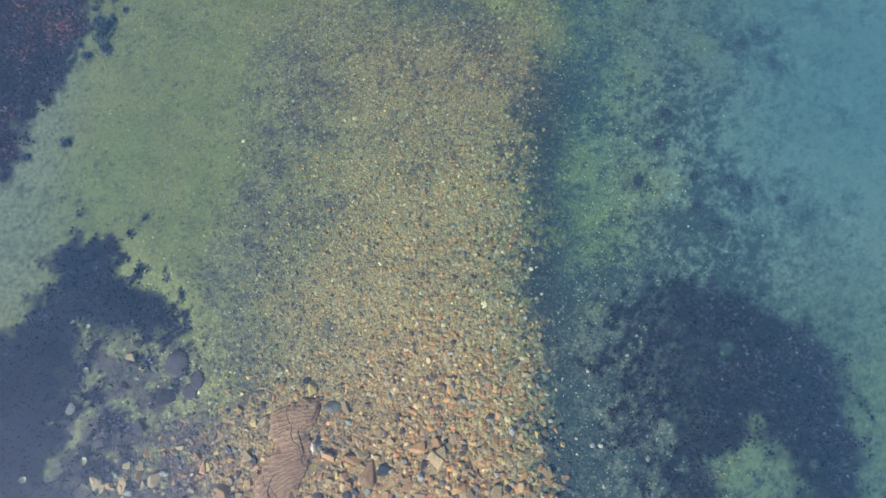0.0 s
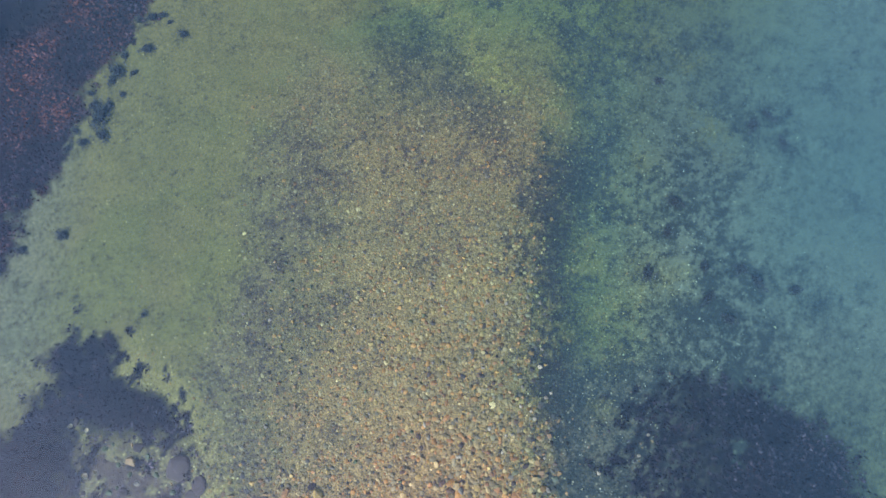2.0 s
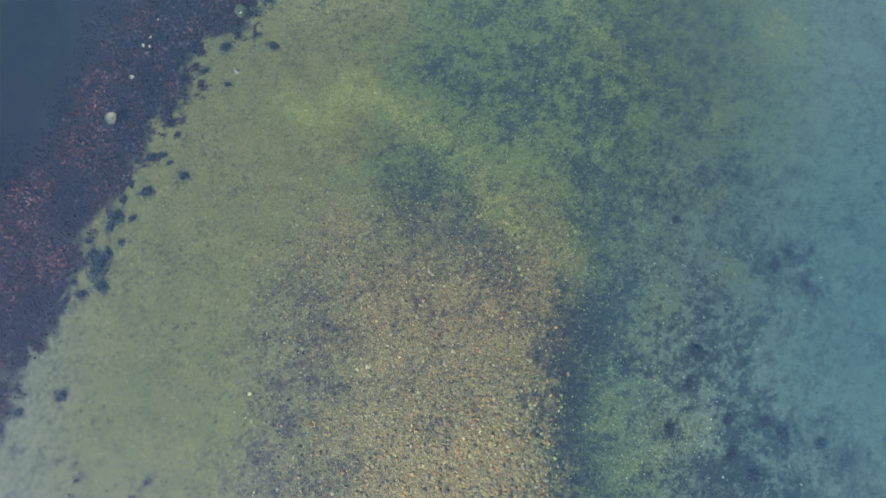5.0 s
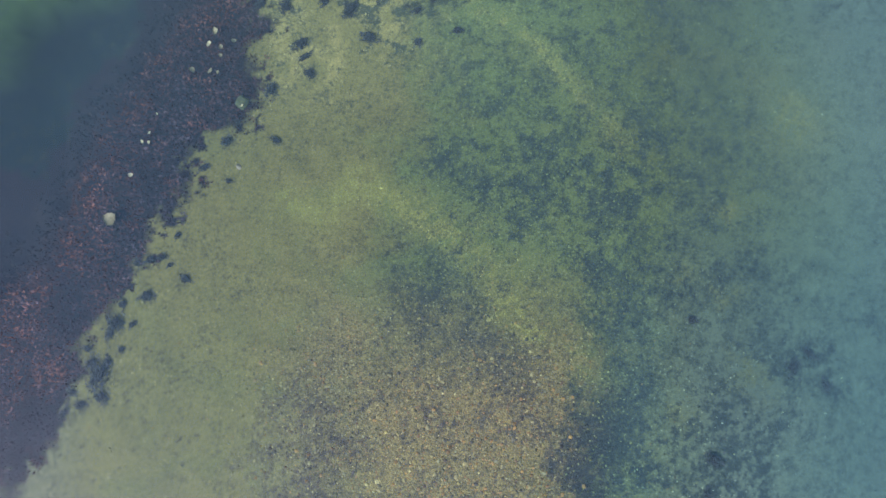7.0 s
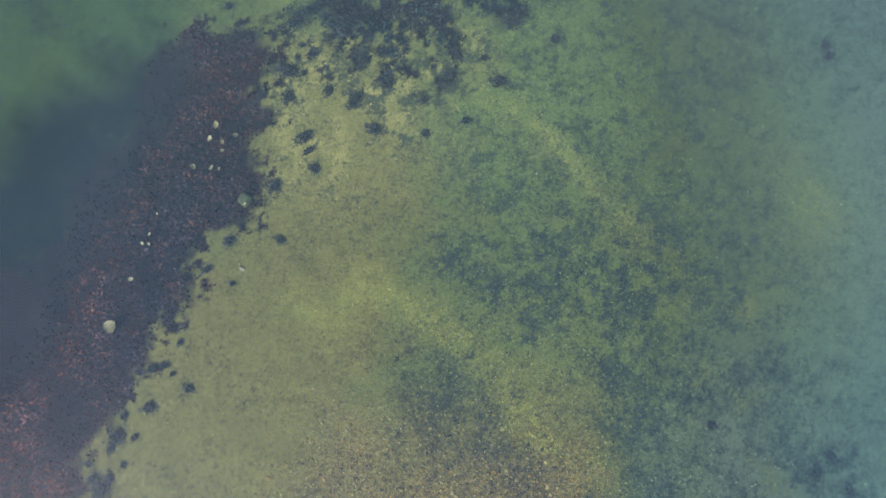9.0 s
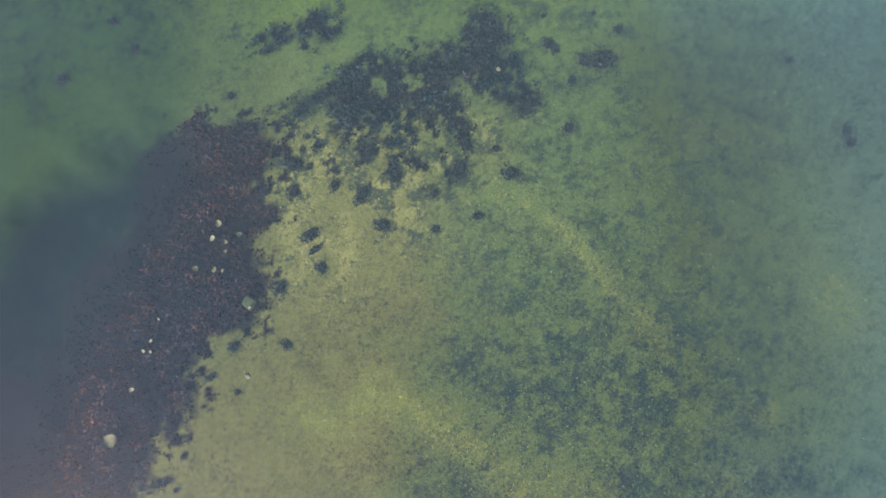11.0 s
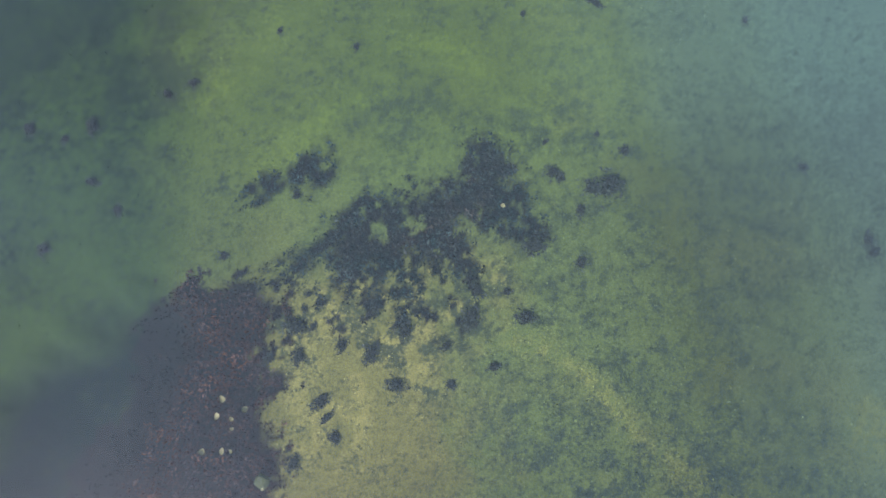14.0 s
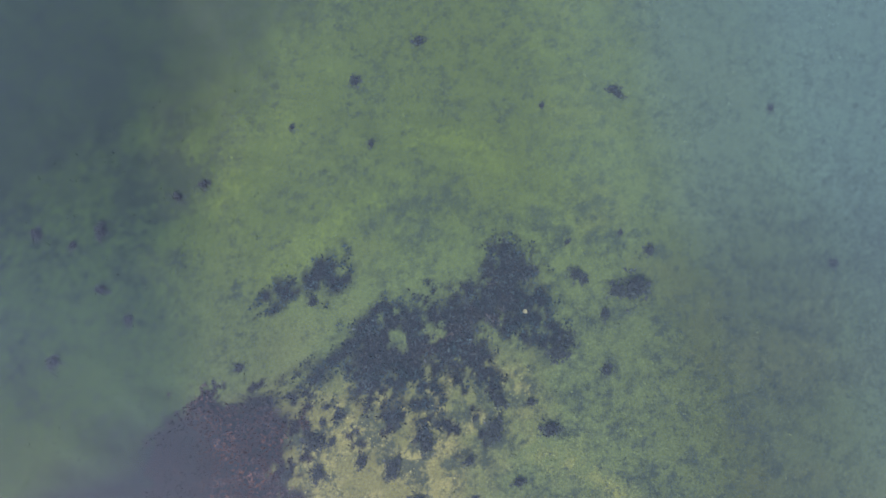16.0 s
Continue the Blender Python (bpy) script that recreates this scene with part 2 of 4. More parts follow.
# pale sand along the shore bed's edge, and the line where the weed ends and the bed falls away
PALE_EDGE = [(-3.76, 0.53), (-3.63, 0.37), (-3.26, 0.2), (-3.1, -0.01), (-2.98, -0.18), (-2.8, -0.38), (-2.63, -0.61), (-2.62, -0.83),
             (-2.73, -0.97), (-2.9, -1.08)]
PALE_FLAT = [(-2.43, 8.79), (-1.94, 8.97), (-1.53, 8.76), (-0.97, 8.75), (-0.5, 9.1), (-0.05, 9.0), (0.05, 8.6), (-0.37, 8.2),
             (-1.04, 7.51), (-1.6, 7.02), (-2.54, 6.83), (-2.52, 7.75)]
GREEN_SPOTS = [(2.58, 1.43, 0.3), (2.77, 1.33, 0.25), (2.31, 1.64, 0.25), (1.95, 1.29, 0.2), (1.77, 0.94, 0.18), (1.99, 0.67, 0.15),
               (1.7, 1.72, 0.2), (2.22, 1.22, 0.2), (1.76, 0.0, 0.15), (3.4, 5.24, 0.2), (3.39, 3.32, 0.3), (4.4, 6.5, 0.4),
               (2.68, 4.53, 0.15), (2.46, 2.93, 0.25), (-5.42, 8.8, 0.45), (-5.63, 7.06, 0.2), (3.54, -1.45, 0.2), (3.35, -1.85, 0.3),
               (3.9, -1.85, 0.25), (3.2, 4.25, 0.2), (-3.65, 0.58, 0.16), (-3.3, 0.42, 0.2), (-3.05, 0.0, 0.24), (-2.8, -0.45, 0.24),
               (-2.65, -0.8, 0.22)]
RIDGES = [[(-2.15, 5.5), (-1.8, 5.38), (-1.53, 5.59), (-1.25, 5.76), (-0.9, 5.5), (-0.36, 5.2), (-0.02, 4.95), (0.3, 4.6), (0.49, 4.12), (0.81, 3.82)],
          [(0.25, 8.1), (0.46, 7.95), (0.87, 7.79), (1.1, 7.49), (1.32, 7.12), (1.57, 6.82), (1.76, 6.6), (2.04, 6.29)],
          [(-4.48, 10.5), (-3.4, 11.33), (-2.96, 11.65), (-2.37, 12.14), (-1.74, 12.93)],
          [(-0.99, 11.4), (-1.44, 11.2), (-1.87, 10.95), (-2.31, 10.67), (-2.6, 10.52)],
          [(-0.58, 12.04), (-0.05, 11.89), (0.27, 11.7), (0.4, 11.4)],
          [(-0.42, 5.31), (0.05, 5.09), (0.51, 4.66), (0.91, 4.45)],
          [(0.85, 3.8), (1.2, 3.64), (1.55, 3.2)]]
# the hollow west of the long bed, and the deep water in the north-west
HOLLOW = [(-3.75, 8.75), (-3.95, 8.2), (-4.25, 7.6), (-4.55, 7.1), (-4.95, 6.5), (-5.1, 5.9), (-5.25, 5.4), (-5.5, 5.0), (-5.9, 4.8),
          (-7.2, 4.9), (-7.4, 6.2), (-6.6, 7.0), (-5.9, 7.3), (-5.6, 7.95), (-5.2, 8.4), (-4.8, 8.65), (-4.4, 8.82), (-4.0, 8.95)]


def ragged(x, y):
    return 0.26 * (fbm(x, y, 0.4, 3, 3) - 0.5) + 0.36 * (fbm(x, y, 0.12, 9, 2) - 0.5)


def mottle(x, y):
    """Patchy growth about 0.5, ragged from hand-wide patches down to single tufts."""
    u, v = x + 0.12 * (fbm(x, y, 0.2, 35, 2) - 0.5), y + 0.12 * (fbm(x, y, 0.2, 36, 2) - 0.5)
    return 0.5 + 0.6 * (fbm(u, v, 0.36, 32, 3) - 0.5) + 1.45 * (fbm(u, v, 0.065, 34, 3) - 0.5)


def shown(x, y):
    """1 over the stretch laid out to fit the camera's view, falling to 0 around it."""
    past = np.hypot(np.clip(np.abs(x) - 5.6, 0, None), np.clip(np.abs(y - 6.2) - 8.6, 0, None))
    return 1 - ramp(past + 2.2 * (fbm(x, y, 2.4, 59, 3) - 0.5) * ramp(past, 0.2, 1.2), 0.5, 3.4)


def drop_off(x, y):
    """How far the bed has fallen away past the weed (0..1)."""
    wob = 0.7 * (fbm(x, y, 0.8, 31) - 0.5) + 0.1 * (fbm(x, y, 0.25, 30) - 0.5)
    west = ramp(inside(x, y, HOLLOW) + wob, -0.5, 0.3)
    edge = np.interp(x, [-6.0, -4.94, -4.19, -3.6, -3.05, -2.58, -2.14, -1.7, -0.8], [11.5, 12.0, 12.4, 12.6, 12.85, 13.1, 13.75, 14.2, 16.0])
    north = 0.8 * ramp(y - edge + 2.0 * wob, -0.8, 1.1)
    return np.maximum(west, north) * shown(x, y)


def height(x, y):
    """The height of the bed in metres."""
    spit = ramp(x, -3.4, -1.6) * (1 - ramp(x, 0.5, 2.0)) * (1 - ramp(y, 2.2, 5.5))
    h = -0.105 - 0.017 * np.clip(y, -6, 16) + 0.085 * spit
    h = h - 0.1 * ramp(x, 1.8, 4.8) - 0.22 * drop_off(x, y) * (1 - 0.6 * ramp(y, 10, 12)) - 0.05 * ramp(-x, 3.6, 5.5)
    h = h + 0.05 * (fbm(x, y, 1.3, 21) - 0.5) + 0.03 * (fbm(x, y, 0.3, 22) - 0.5)
    return h - 0.5 * ramp(np.hypot(x, y - 5), 12, 30)


def painted_haze(x, y):
    """How much haze is painted into the water by place: little inshore and over the turf, much off the spit."""
    c = 0.75 + 0.3 * ramp(y, 5.5, 8.0) + 0.05 * ramp(y, 8.0, 10.5) + 0.65 * ramp(y, 8.0, 10.5) * ramp(x, 0.5, 3.5) + 0.6 * np.exp(-((x - 1.45 - 0.1 * np.clip(y, 0, 4)) / 0.4) ** 2) * ramp(y, -0.9, 0.8) * (1 - ramp(y, 3.0, 5.5))
    c = c + 1.2 * ramp(x, 1.9, 4.8) * (0.15 + 0.85 * ramp(y, 0.0, 2.5)) * (1 - 0.8 * ramp(y, 1.5, 7.0)) + 0.12 * ramp(-x, 3.8, 5.6) * (1 - 0.5 * ramp(y, 7.0, 11.0))
    c = c * (1 - 0.55 * ramp(-x, 3.9, 5.3) * (1 - ramp(y, 9.0, 10.5)))
    c = c * (1 - 0.6 * ramp(-x, 1.4, 3.6) * ramp(y, 10.0, 12.0))
    c = c * (1 - 0.45 * drop_off(x, y) * (1 - ramp(y, 9.5, 11.0)))
    s = shown(x, y)
    return c * (0.85 + 0.3 * fbm(x, y, 2.2, 61, 2)) * s + 1.0 - s


def cover(x, y):
    """What lies on the bed at each place: shares in 0..1."""
    wob = 0.5 * (fbm(x, y, 0.9, 31) - 0.5)
    mot = mottle(x, y)
    fine, mid = mot, fbm(x, y, 0.5, 33, 3)
    flecks = 0.5 + 0.5 * (fbm(x, y, 0.3, 37, 3) - 0.5) + 1.1 * (fbm(x, y, 0.045, 40, 2) - 0.5)
    f = {}
    drift = x + 0.9 * (fbm(x, y, 0.45, 57, 3) - 0.5) + 0.5 * (fbm(x, y, 0.1, 58, 2) - 0.5)
    wander = x + 1.3 * (fbm(x, y, 0.6, 56, 3) - 0.5)
    left = -2.3 + 0.22 * np.clip(y, 0, 1.8) + wob - 1.1 * ramp(-y, 0.7, 1.8)
    brim = np.interp(y, [-2.0, -1.3, 0.4, 1.6, 2.6, 3.4, 5.0], [1.45, 1.25, 1.15, 1.2, 1.36, 1.52, 1.9])
    f["spit"] = ramp(x + 0.5 * (fine - 0.5), left - 1.0, left + 0.8) * (1 - ramp(x + 0.6 * wob + 0.5 * (fine - 0.5), brim - 0.45, brim + 0.15)) * (1 - ramp(y + wob, 2.9, 5.0))
    f["spit"] = np.maximum(f["spit"], 0.85 * spots(x + wob, y, [(-1.5, 3.75, 0.65)]))
    f["warm"] = ramp(drift + 0.8 * wob, left - 0.6, left + 1.6) * (1 - ramp(x + wob + 0.5 * (fine - 0.5), brim - 1.1, brim - 0.05)) * (1 - ramp(y + 2 * wob, -0.6, 1.6) * 0.6 - ramp(y + 2 * wob, 2.6, 5.2) * 0.2)
    f["yellow"] = np.zeros(x.shape)
    for r, amount, wide in zip(RIDGES, (1.65, 1.2, 0.55, 0.85, 1.0, 0.9, 0.75), (1.0, 0.8, 1.5, 1.0, 1.3, 1.5, 0.9)):
        line = along(x, y, r) + 0.3 * (fine - 0.5)
        band = np.exp(-(line / (wide * (0.1 + 0.28 * mid))) ** 2) * (0.1 + 0.9 * ramp(fine, 0.3, 0.75)) * (0.5 + mid)
        f["yellow"] = np.maximum(f["yellow"], amount * band)
    f["yellow"] = np.maximum(f["yellow"], 0.75 * spots(x + 0.5 * (fine - 0.5), y + 0.8 * (mid - 0.5), GREEN_SPOTS) * (0.2 + 0.8 * ramp(fine, 0.25, 0.6)))
    rim = np.exp(-((along(x, y, PALE_EDGE) + 0.25 * (fine - 0.5)) / 0.15) ** 2)
    f["yellow"] = np.clip(np.maximum(f["yellow"], 0.75 * rim), 0, 1)
    f["pale"] = ramp(inside(x, y, PALE_FLAT) + ragged(x, y) * 1.8, -0.5, 0.35) * (0.12 + 0.88 * ramp(fbm(x, y, 0.22, 36, 4), 0.4, 0.66))
    f["pale"] = np.clip(np.maximum(f["pale"], 0.45 * rim), 0, 1)
    edge = np.interp(y, [-2.0, 2.0, 4.0, 5.5, 6.5, 8.0], [-2.3, -1.7, -1.5, -1.2, -0.7, -0.4])
    sand = ramp(edge - wander + wob + 1.4 * (mid - 0.5) + 0.5 * (fine - 0.5), -0.9, 0.8) * (1 - ramp(y + 1.6 * ramp(-x, 3.6, 4.6), 8.6, 9.6))
    f["sand"] = np.clip(sand, 0, 1)
    edge = x + 0.55 * (fine - 0.5) + 0.4 * (mid - 0.5)
    strip = ramp(x + 0.5 * wob + 0.4 * (fine - 0.5), brim - 0.55, brim + 0.02) * (1 - ramp(edge, brim + 0.08, brim + 0.42)) * (1 - ramp(y + 2 * wob + (mid - 0.5), 2.4, 5.0)) * (0.75 + 0.6 * (mid - 0.5))
    fringe = np.exp(-((drift + 2.35 - 0.2 * np.clip(y, 0, 5)) / 0.55) ** 2) * (1 - ramp(y, 2.8, 5.0)) * 0.5
    turf = ramp(wander, -1.6, 0.4) * (1 - ramp(x, 2.4, 4.6)) * ramp(y, 3.2, 4.8) * (1 - ramp(y, 8.6, 10.0))
    right = ramp(edge, brim + 0.02, brim + 0.3) * (1 - ramp(x, 3.2, 4.8)) * (1 - ramp(y, 2.6, 4.6))
    north = ramp(y, 9.4, 11.2)
    strip = strip * (1 - 0.75 * ramp(y, 2.4, 3.8)) * (1 - 0.45 * (1 - ramp(y, -0.5, 0.6)))
    f["strip"], f["north"], f["fringe"] = strip, north, fringe
    f["turf"] = np.clip(turf + right + strip + fringe + 0.6 * north, 0, 1)
    f["drop"] = drop_off(x, y)
    share = 0.14 + 0.75 * strip + (0.2 + 0.14 * ramp(y, 0.4, 1.4)) * fringe + 0.2 * turf * (1 - 0.3 * ramp(y, 6.3, 8.0)) + 0.16 * right + 0.12 * north * (1 - 0.7 * ramp(x, 1.5, 3.0))
    share = share + 0.2 * ramp(x + 2.5 * wob, 1.8, 4.0) * ramp(y, 7.6, 8.6) * (1 - ramp(y, 10.2, 11.2)) + 0.14 * f["spit"] * ramp(y, 0.6, 2.8) * ramp(x, -1.6, -0.4) - 0.12 * spots(x + wob, y, [(-1.5, 3.75, 0.6)]) + 0.22 * f["spit"] * (1 - ramp(drift, -2.3, -0.4)) * (1 - ramp(y, 2.2, 3.4))
    share = share + 0.18 * ramp(x, -4.6, -3.9) * (1 - ramp(x, -3.0, -2.7)) * (1 - ramp(y, -0.5, -0.1)) - 0.02 * f["sand"] - 0.35 * f["yellow"] + 0.1 * f["pale"] - 0.06 * f["spit"]
    share = share + 0.05 * np.exp(-((x - 2.0 + wob) / 0.75) ** 2) * ramp(y, 2.0, 3.0) * (1 - ramp(y, 4.8, 5.8))
    share = share + 0.16 * np.exp(-((x + 0.4 + wob) / 0.7) ** 2 - ((y - 4.65 + wob) / 0.55) ** 2)
    share = share + 0.22 * (1 - ramp(y + wob, 0.1, 0.8)) * ramp(edge, 1.05, 1.45) * (1 - ramp(x, 2.4, 3.4)) + 0.07 * ramp(x, 2.3, 3.1) * ramp(y, 1.4, 2.6) * (1 - ramp(y, 6.0, 7.5)) + 0.3 * ramp(x, 2.7, 3.5) * (1 - ramp(y, 0.2, 1.8)) * (1 - ramp(x, 4.6, 5.6))
    wx_, wy_ = x + 0.35 * (fbm(x, y, 0.16, 38, 3) - 0.5), y + 0.35 * (fbm(x, y, 0.16, 39, 3) - 0.5)
    blot = lambda rows: ramp(spots(wx_, wy_, rows) + 0.6 * (fine - 0.5), 0.22, 0.58)
    soft = lambda rows: spots(wx_, wy_, [(a, b, 1.25 * r) for a, b, r in rows])
    # the clump rows darken the bed round each clump to soften its edge
    share = share + np.maximum(0.42 * soft(OFF_SPOTS), 0.28 * soft(NORTH_SPOTS)) + 0.5 * blot(FLAT_SPOTS) + 0.16 * soft(FRINGE_SPOTS) + 0.28 * spots(x + wob, y + wob, [(0.6, 3.6, 0.55), (0.1, 3.9, 0.5), (1.85, 2.9, 0.5), (1.5, 2.6, 0.45)]) + 0.22 * soft(TURF_SPOTS) + 0.22 * soft(SAND_CLUMPS + TURF_CLUMPS + EDGE_CLUMPS + MURK_CLUMPS)
    ragged_ = 0.6 + 0.3 * f["turf"] + 0.3 * right + 0.35 * f["spit"] - 0.12 * f["sand"] * (1 - f["spit"]) - 0.15 * ramp(x, 2.6, 4.2) + 0.5 * f["pale"]
    share = np.minimum(share, 0.42 + 0.35 * share) + 0.15 * strip * (1 - ramp(y, 2.5, 4.0)) + 0.15 * ramp(-x, 4.0, 4.8) * (1 - ramp(y, 2.0, 4.0))
    f["dark"] = np.clip(share + ragged_ * ((1 - f["spit"]) * (mot - 0.5) + f["spit"] * (flecks - 0.5)) + (0.3 + 0.4 * north * ramp(-x, 2.0, 3.5)) * (mid - 0.5) + 0.12 * north * ramp(-x, 2.4, 4.0), 0, 1) * shown(x, y)
    growth = ramp(wander, -1.3, 0.4) * (1 - ramp(x, 3.4, 5.0)) * ramp(y, 3.4, 4.6) * (1 - ramp(y, 10.0, 11.5)) * (1 - 0.7 * f["pale"])
    f["dark"] = np.clip(f["dark"] + (growth + 0.7 * north * (1 - ramp(x, 1.5, 4.0))) * (0.85 * (fbm(x, y, 0.17, 55, 3) - 0.5) + 0.03), 0, 1) * shown(x, y)
    # where the bed takes a pale blue-green that stands for water haze
    f["haze_pale"] = np.clip((ramp(x + wob, 1.3, 3.2) - 0.65 * (1 - ramp(y, -1.2, 0.8)) - 0.75 * ramp(y, 3.0, 6.0) * (1 - ramp(x, 3.6, 5.6))) + 0.5 * ramp(-x, 4.2, 5.2) * (1 - ramp(y, 3.5, 4.5)) + 0.4 * ramp(y, 9.0, 11.0) * ramp(x, 1.0, 3.0), 0, 1)
    return f


def palette(x, y, f):
    """The two colours of the ground at each place, its lighter cover and its dark growth; water haze and depth are
    painted into them.
    """
    def lay(t, colour, k):
        return t * (1 - k[:, None]) + np.array(colour) * k[:, None]

    n, north = len(x), f["north"]
    tone = fbm(x, y, 0.7, 63, 3)
    light = lay(np.tile((0.143, 0.176, 0.058), (n, 1)), (0.208, 0.186, 0.06), np.clip(f["sand"] + 0.8 * (tone - 0.5), 0, 1))
    light = lay(light, (0.165, 0.18, 0.052), 0.6 * f["sand"] * (1 - ramp(y, 2.0, 5.0)) * ramp(tone, 0.3, 0.7))
    gravel = lay(np.tile((0.225, 0.21, 0.082), (n, 1)), (0.33, 0.25, 0.098), f["warm"])
    gravel = lay(gravel, (0.38, 0.24, 0.09), 0.8 * f["warm"] * (1 - ramp(y + 1.2 * (tone - 0.5), -1.6, 0.3)))
    gravel = lay(gravel, (0.245, 0.192, 0.078), 0.75 * ramp(y + (tone - 0.5), 1.6, 3.2))
    light = light * (1 - f["spit"][:, None]) + gravel * f["spit"][:, None]
    light = lay(light, (0.148, 0.196, 0.042), 0.75 * north * ramp(-x, -2.5, -0.5))
    light = lay(light, (0.17, 0.165, 0.115), 0.7 * ramp(x, 0.9, 1.4) * (1 - ramp(x, 2.4, 3.2)) * (1 - ramp(y, 0.0, 0.8)))
    light = lay(light, (0.2, 0.185, 0.082), np.clip(1.3 * f["fringe"], 0, 0.7) * ramp(y, -1.2, -0.4))
    light = lay(light, (0.265, 0.262, 0.07), 0.9 * f["yellow"] * (1 - north))
    light = lay(light, (0.112, 0.168, 0.045), 0.7 * north * ramp(-x, 1.6, 2.8) * ramp(y, 10.6, 11.8))
    light = lay(light, (0.225, 0.29, 0.045), f["yellow"] * north)
    light = lay(light, (0.335, 0.285, 0.092), 0.9 * f["pale"])
    # water haze and depth painted as a pale blue-green bed colour
    light = lay(light, (0.185, 0.235, 0.19), 0.6 * f["haze_pale"] * (1 - 0.7 * f["yellow"]))
    rubble = ramp(x, -4.6, -4.1) * (1 - ramp(x, -2.8, -2.4)) * (1 - ramp(y + 0.5 * (tone - 0.5), -0.6, -0.1))
    film = ramp(fbm(x, y, 0.17, 64, 3), 0.46, 0.6)
    light = lay(light, (0.12, 0.09, 0.076), 0.8 * rubble * (1 - f["yellow"]) * (1 - film))
    light = lay(light, (0.28, 0.255, 0.1), 0.75 * rubble * film)
    light = light * (1 - 0.22 * ramp(x + 1.6 * (tone - 0.5), 1.5, 2.9) * (1 - ramp(x, 3.2, 4.4)) * ramp(y, 2.2, 3.2) * (1 - 0.4 * ramp(y, 9.0, 11.0)))[:, None]
    lush = ramp(-x + 0.8 * (tone - 0.5), 2.9, 4.3) * ramp(y - np.interp(x, [-6.5, -5.4, -4.4, -3.0], [6.4, 7.2, 8.4, 9.2]) + 1.2 * (tone - 0.5), -0.4, 0.5)
    light = lay(light, (0.05, 0.098, 0.03), 0.92 * lush)
    # darkness of deep water painted into the bed colour of the hollow
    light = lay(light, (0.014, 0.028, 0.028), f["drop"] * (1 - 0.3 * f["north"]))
    dark = lay(np.tile((0.035, 0.052, 0.049), (n, 1)), (0.058, 0.054, 0.05), f["spit"])
    dark = lay(dark, (0.06, 0.066, 0.04), f["sand"] * (1 - f["spit"]))
    dark = lay(dark, (0.056, 0.05, 0.052), np.clip(1.6 * f["fringe"], 0, 0.9))
    # dark growth lightened northward and to the right, imitating water haze
    dark = lay(dark, (0.088, 0.118, 0.056), 0.75 * f["north"])
    dark = lay(dark, (0.07, 0.095, 0.07), 0.7 * ramp(x, 1.6, 3.4) * ramp(y, 4.0, 7.0))
    dark = lay(dark, (0.024, 0.044, 0.03), lush)
    dark = lay(dark, (0.06, 0.082, 0.055), 0.8 * (1 - lush) * ramp(y, 5.8, 7.5) * (1 - north))
    dark = lay(dark, (0.03, 0.034, 0.042), f["strip"] * ramp(y, -0.4, 0.4))
    dark = lay(dark, (0.06, 0.044, 0.042), rubble)
    light = light * (1 + 0.28 * ramp(y, 6.0, 8.0) * (1 - ramp(y, 10.0, 11.5)) * ramp(x, -2.8, -2.2) * (1 - ramp(x, 0.8, 2.4)))[:, None]
    # ground brightened in the north-east, standing for the haze over it
    haze_lift = 1 + 0.5 * ramp(y, 9.5, 11.5) * ramp(x, 0.3, 2.2)
    out = 1 - shown(x, y)
    return lay(light * haze_lift[:, None], (0.11, 0.15, 0.085), out), lay(dark * haze_lift[:, None], (0.06, 0.08, 0.05), out)


def weed(x, y, outline, soft=0.09):
    gap = spots(x + 0.3 * (fbm(x, y, 0.14, 41) - 0.5), y + 0.3 * (fbm(x, y, 0.14, 42) - 0.5), BED_GAPS)
    torn = ramp(fbm(x, y, 0.13, 44, 4), 0.46, 0.56) * ramp(x, -4.6, -3.9) * (1 - ramp(x, -2.6, -2.2)) * (1 - ramp(y, -0.45, -0.1))
    thin = 0.0 if outline is not OUTER_BED else 0.9 * (1 - ramp(x + 2.2 * (fbm(x, y, 0.25, 45, 3) - 0.5) - 0.6 * (1 - ramp(y, -1.7, -0.5)), 1.3, 2.2))
    d = inside(x, y, outline)
    soft = 0.16 if outline is OUTER_BED else soft
    rough = 0.75 if outline is ARC_BED else 1.0
    bed = ramp(d + ragged(x, y) * rough - thin, -soft, soft) * (1 - 0.9 * torn) * (1 - ramp(gap, 0.35, 0.6))
    if outline is STREAK_BED:
        bed = ramp(d - 0.06 + 1.2 * ragged(x, y), -soft, soft)
    if outline is OUTER_BED:
        bed = bed * (1 - 0.85 * (1 - ramp(x, 1.8, 3.4)) * ramp(fbm(x, y, 0.07, 47, 3), 0.4, 0.56))
    if outline is SHORE_BED:
        bed = bed * (1 - np.exp(-((along(x, y, PALE_EDGE) + 0.4 * ragged(x, y)) / 0.13) ** 4))
    if outline is ARC_BED:
        bed = bed * (1 - 0.9 * (1 - ramp(d, 0.05, 0.4)) * ramp(fbm(x, y, 0.1, 48, 3), 0.56, 0.62))
        stray = ramp(fbm(x, y, 0.13, 46, 3) - 0.1 * (1 - ramp(d, -0.7, 0.0)), 0.57, 0.62) * ramp(inside(x, y, PALE_FLAT), -0.25, 0.05)
        bed = np.maximum(bed, stray * ramp(d, -0.7, -0.4) * (1 - ramp(gap, 0.3, 0.6)))
    elif outline is not OUTER_BED and outline is not STREAK_BED:
        stray = ramp(fbm(x, y, 0.13, 46, 3) - 0.1 * (1 - ramp(d, -0.3, 0.0)), 0.57, 0.62) * ramp(d, -0.3, -0.18) * ramp(x, -4.6, -4.2) * (1 - torn)
        bed = np.maximum(bed, stray * (1 - ramp(gap, 0.3, 0.6)))
    return bed


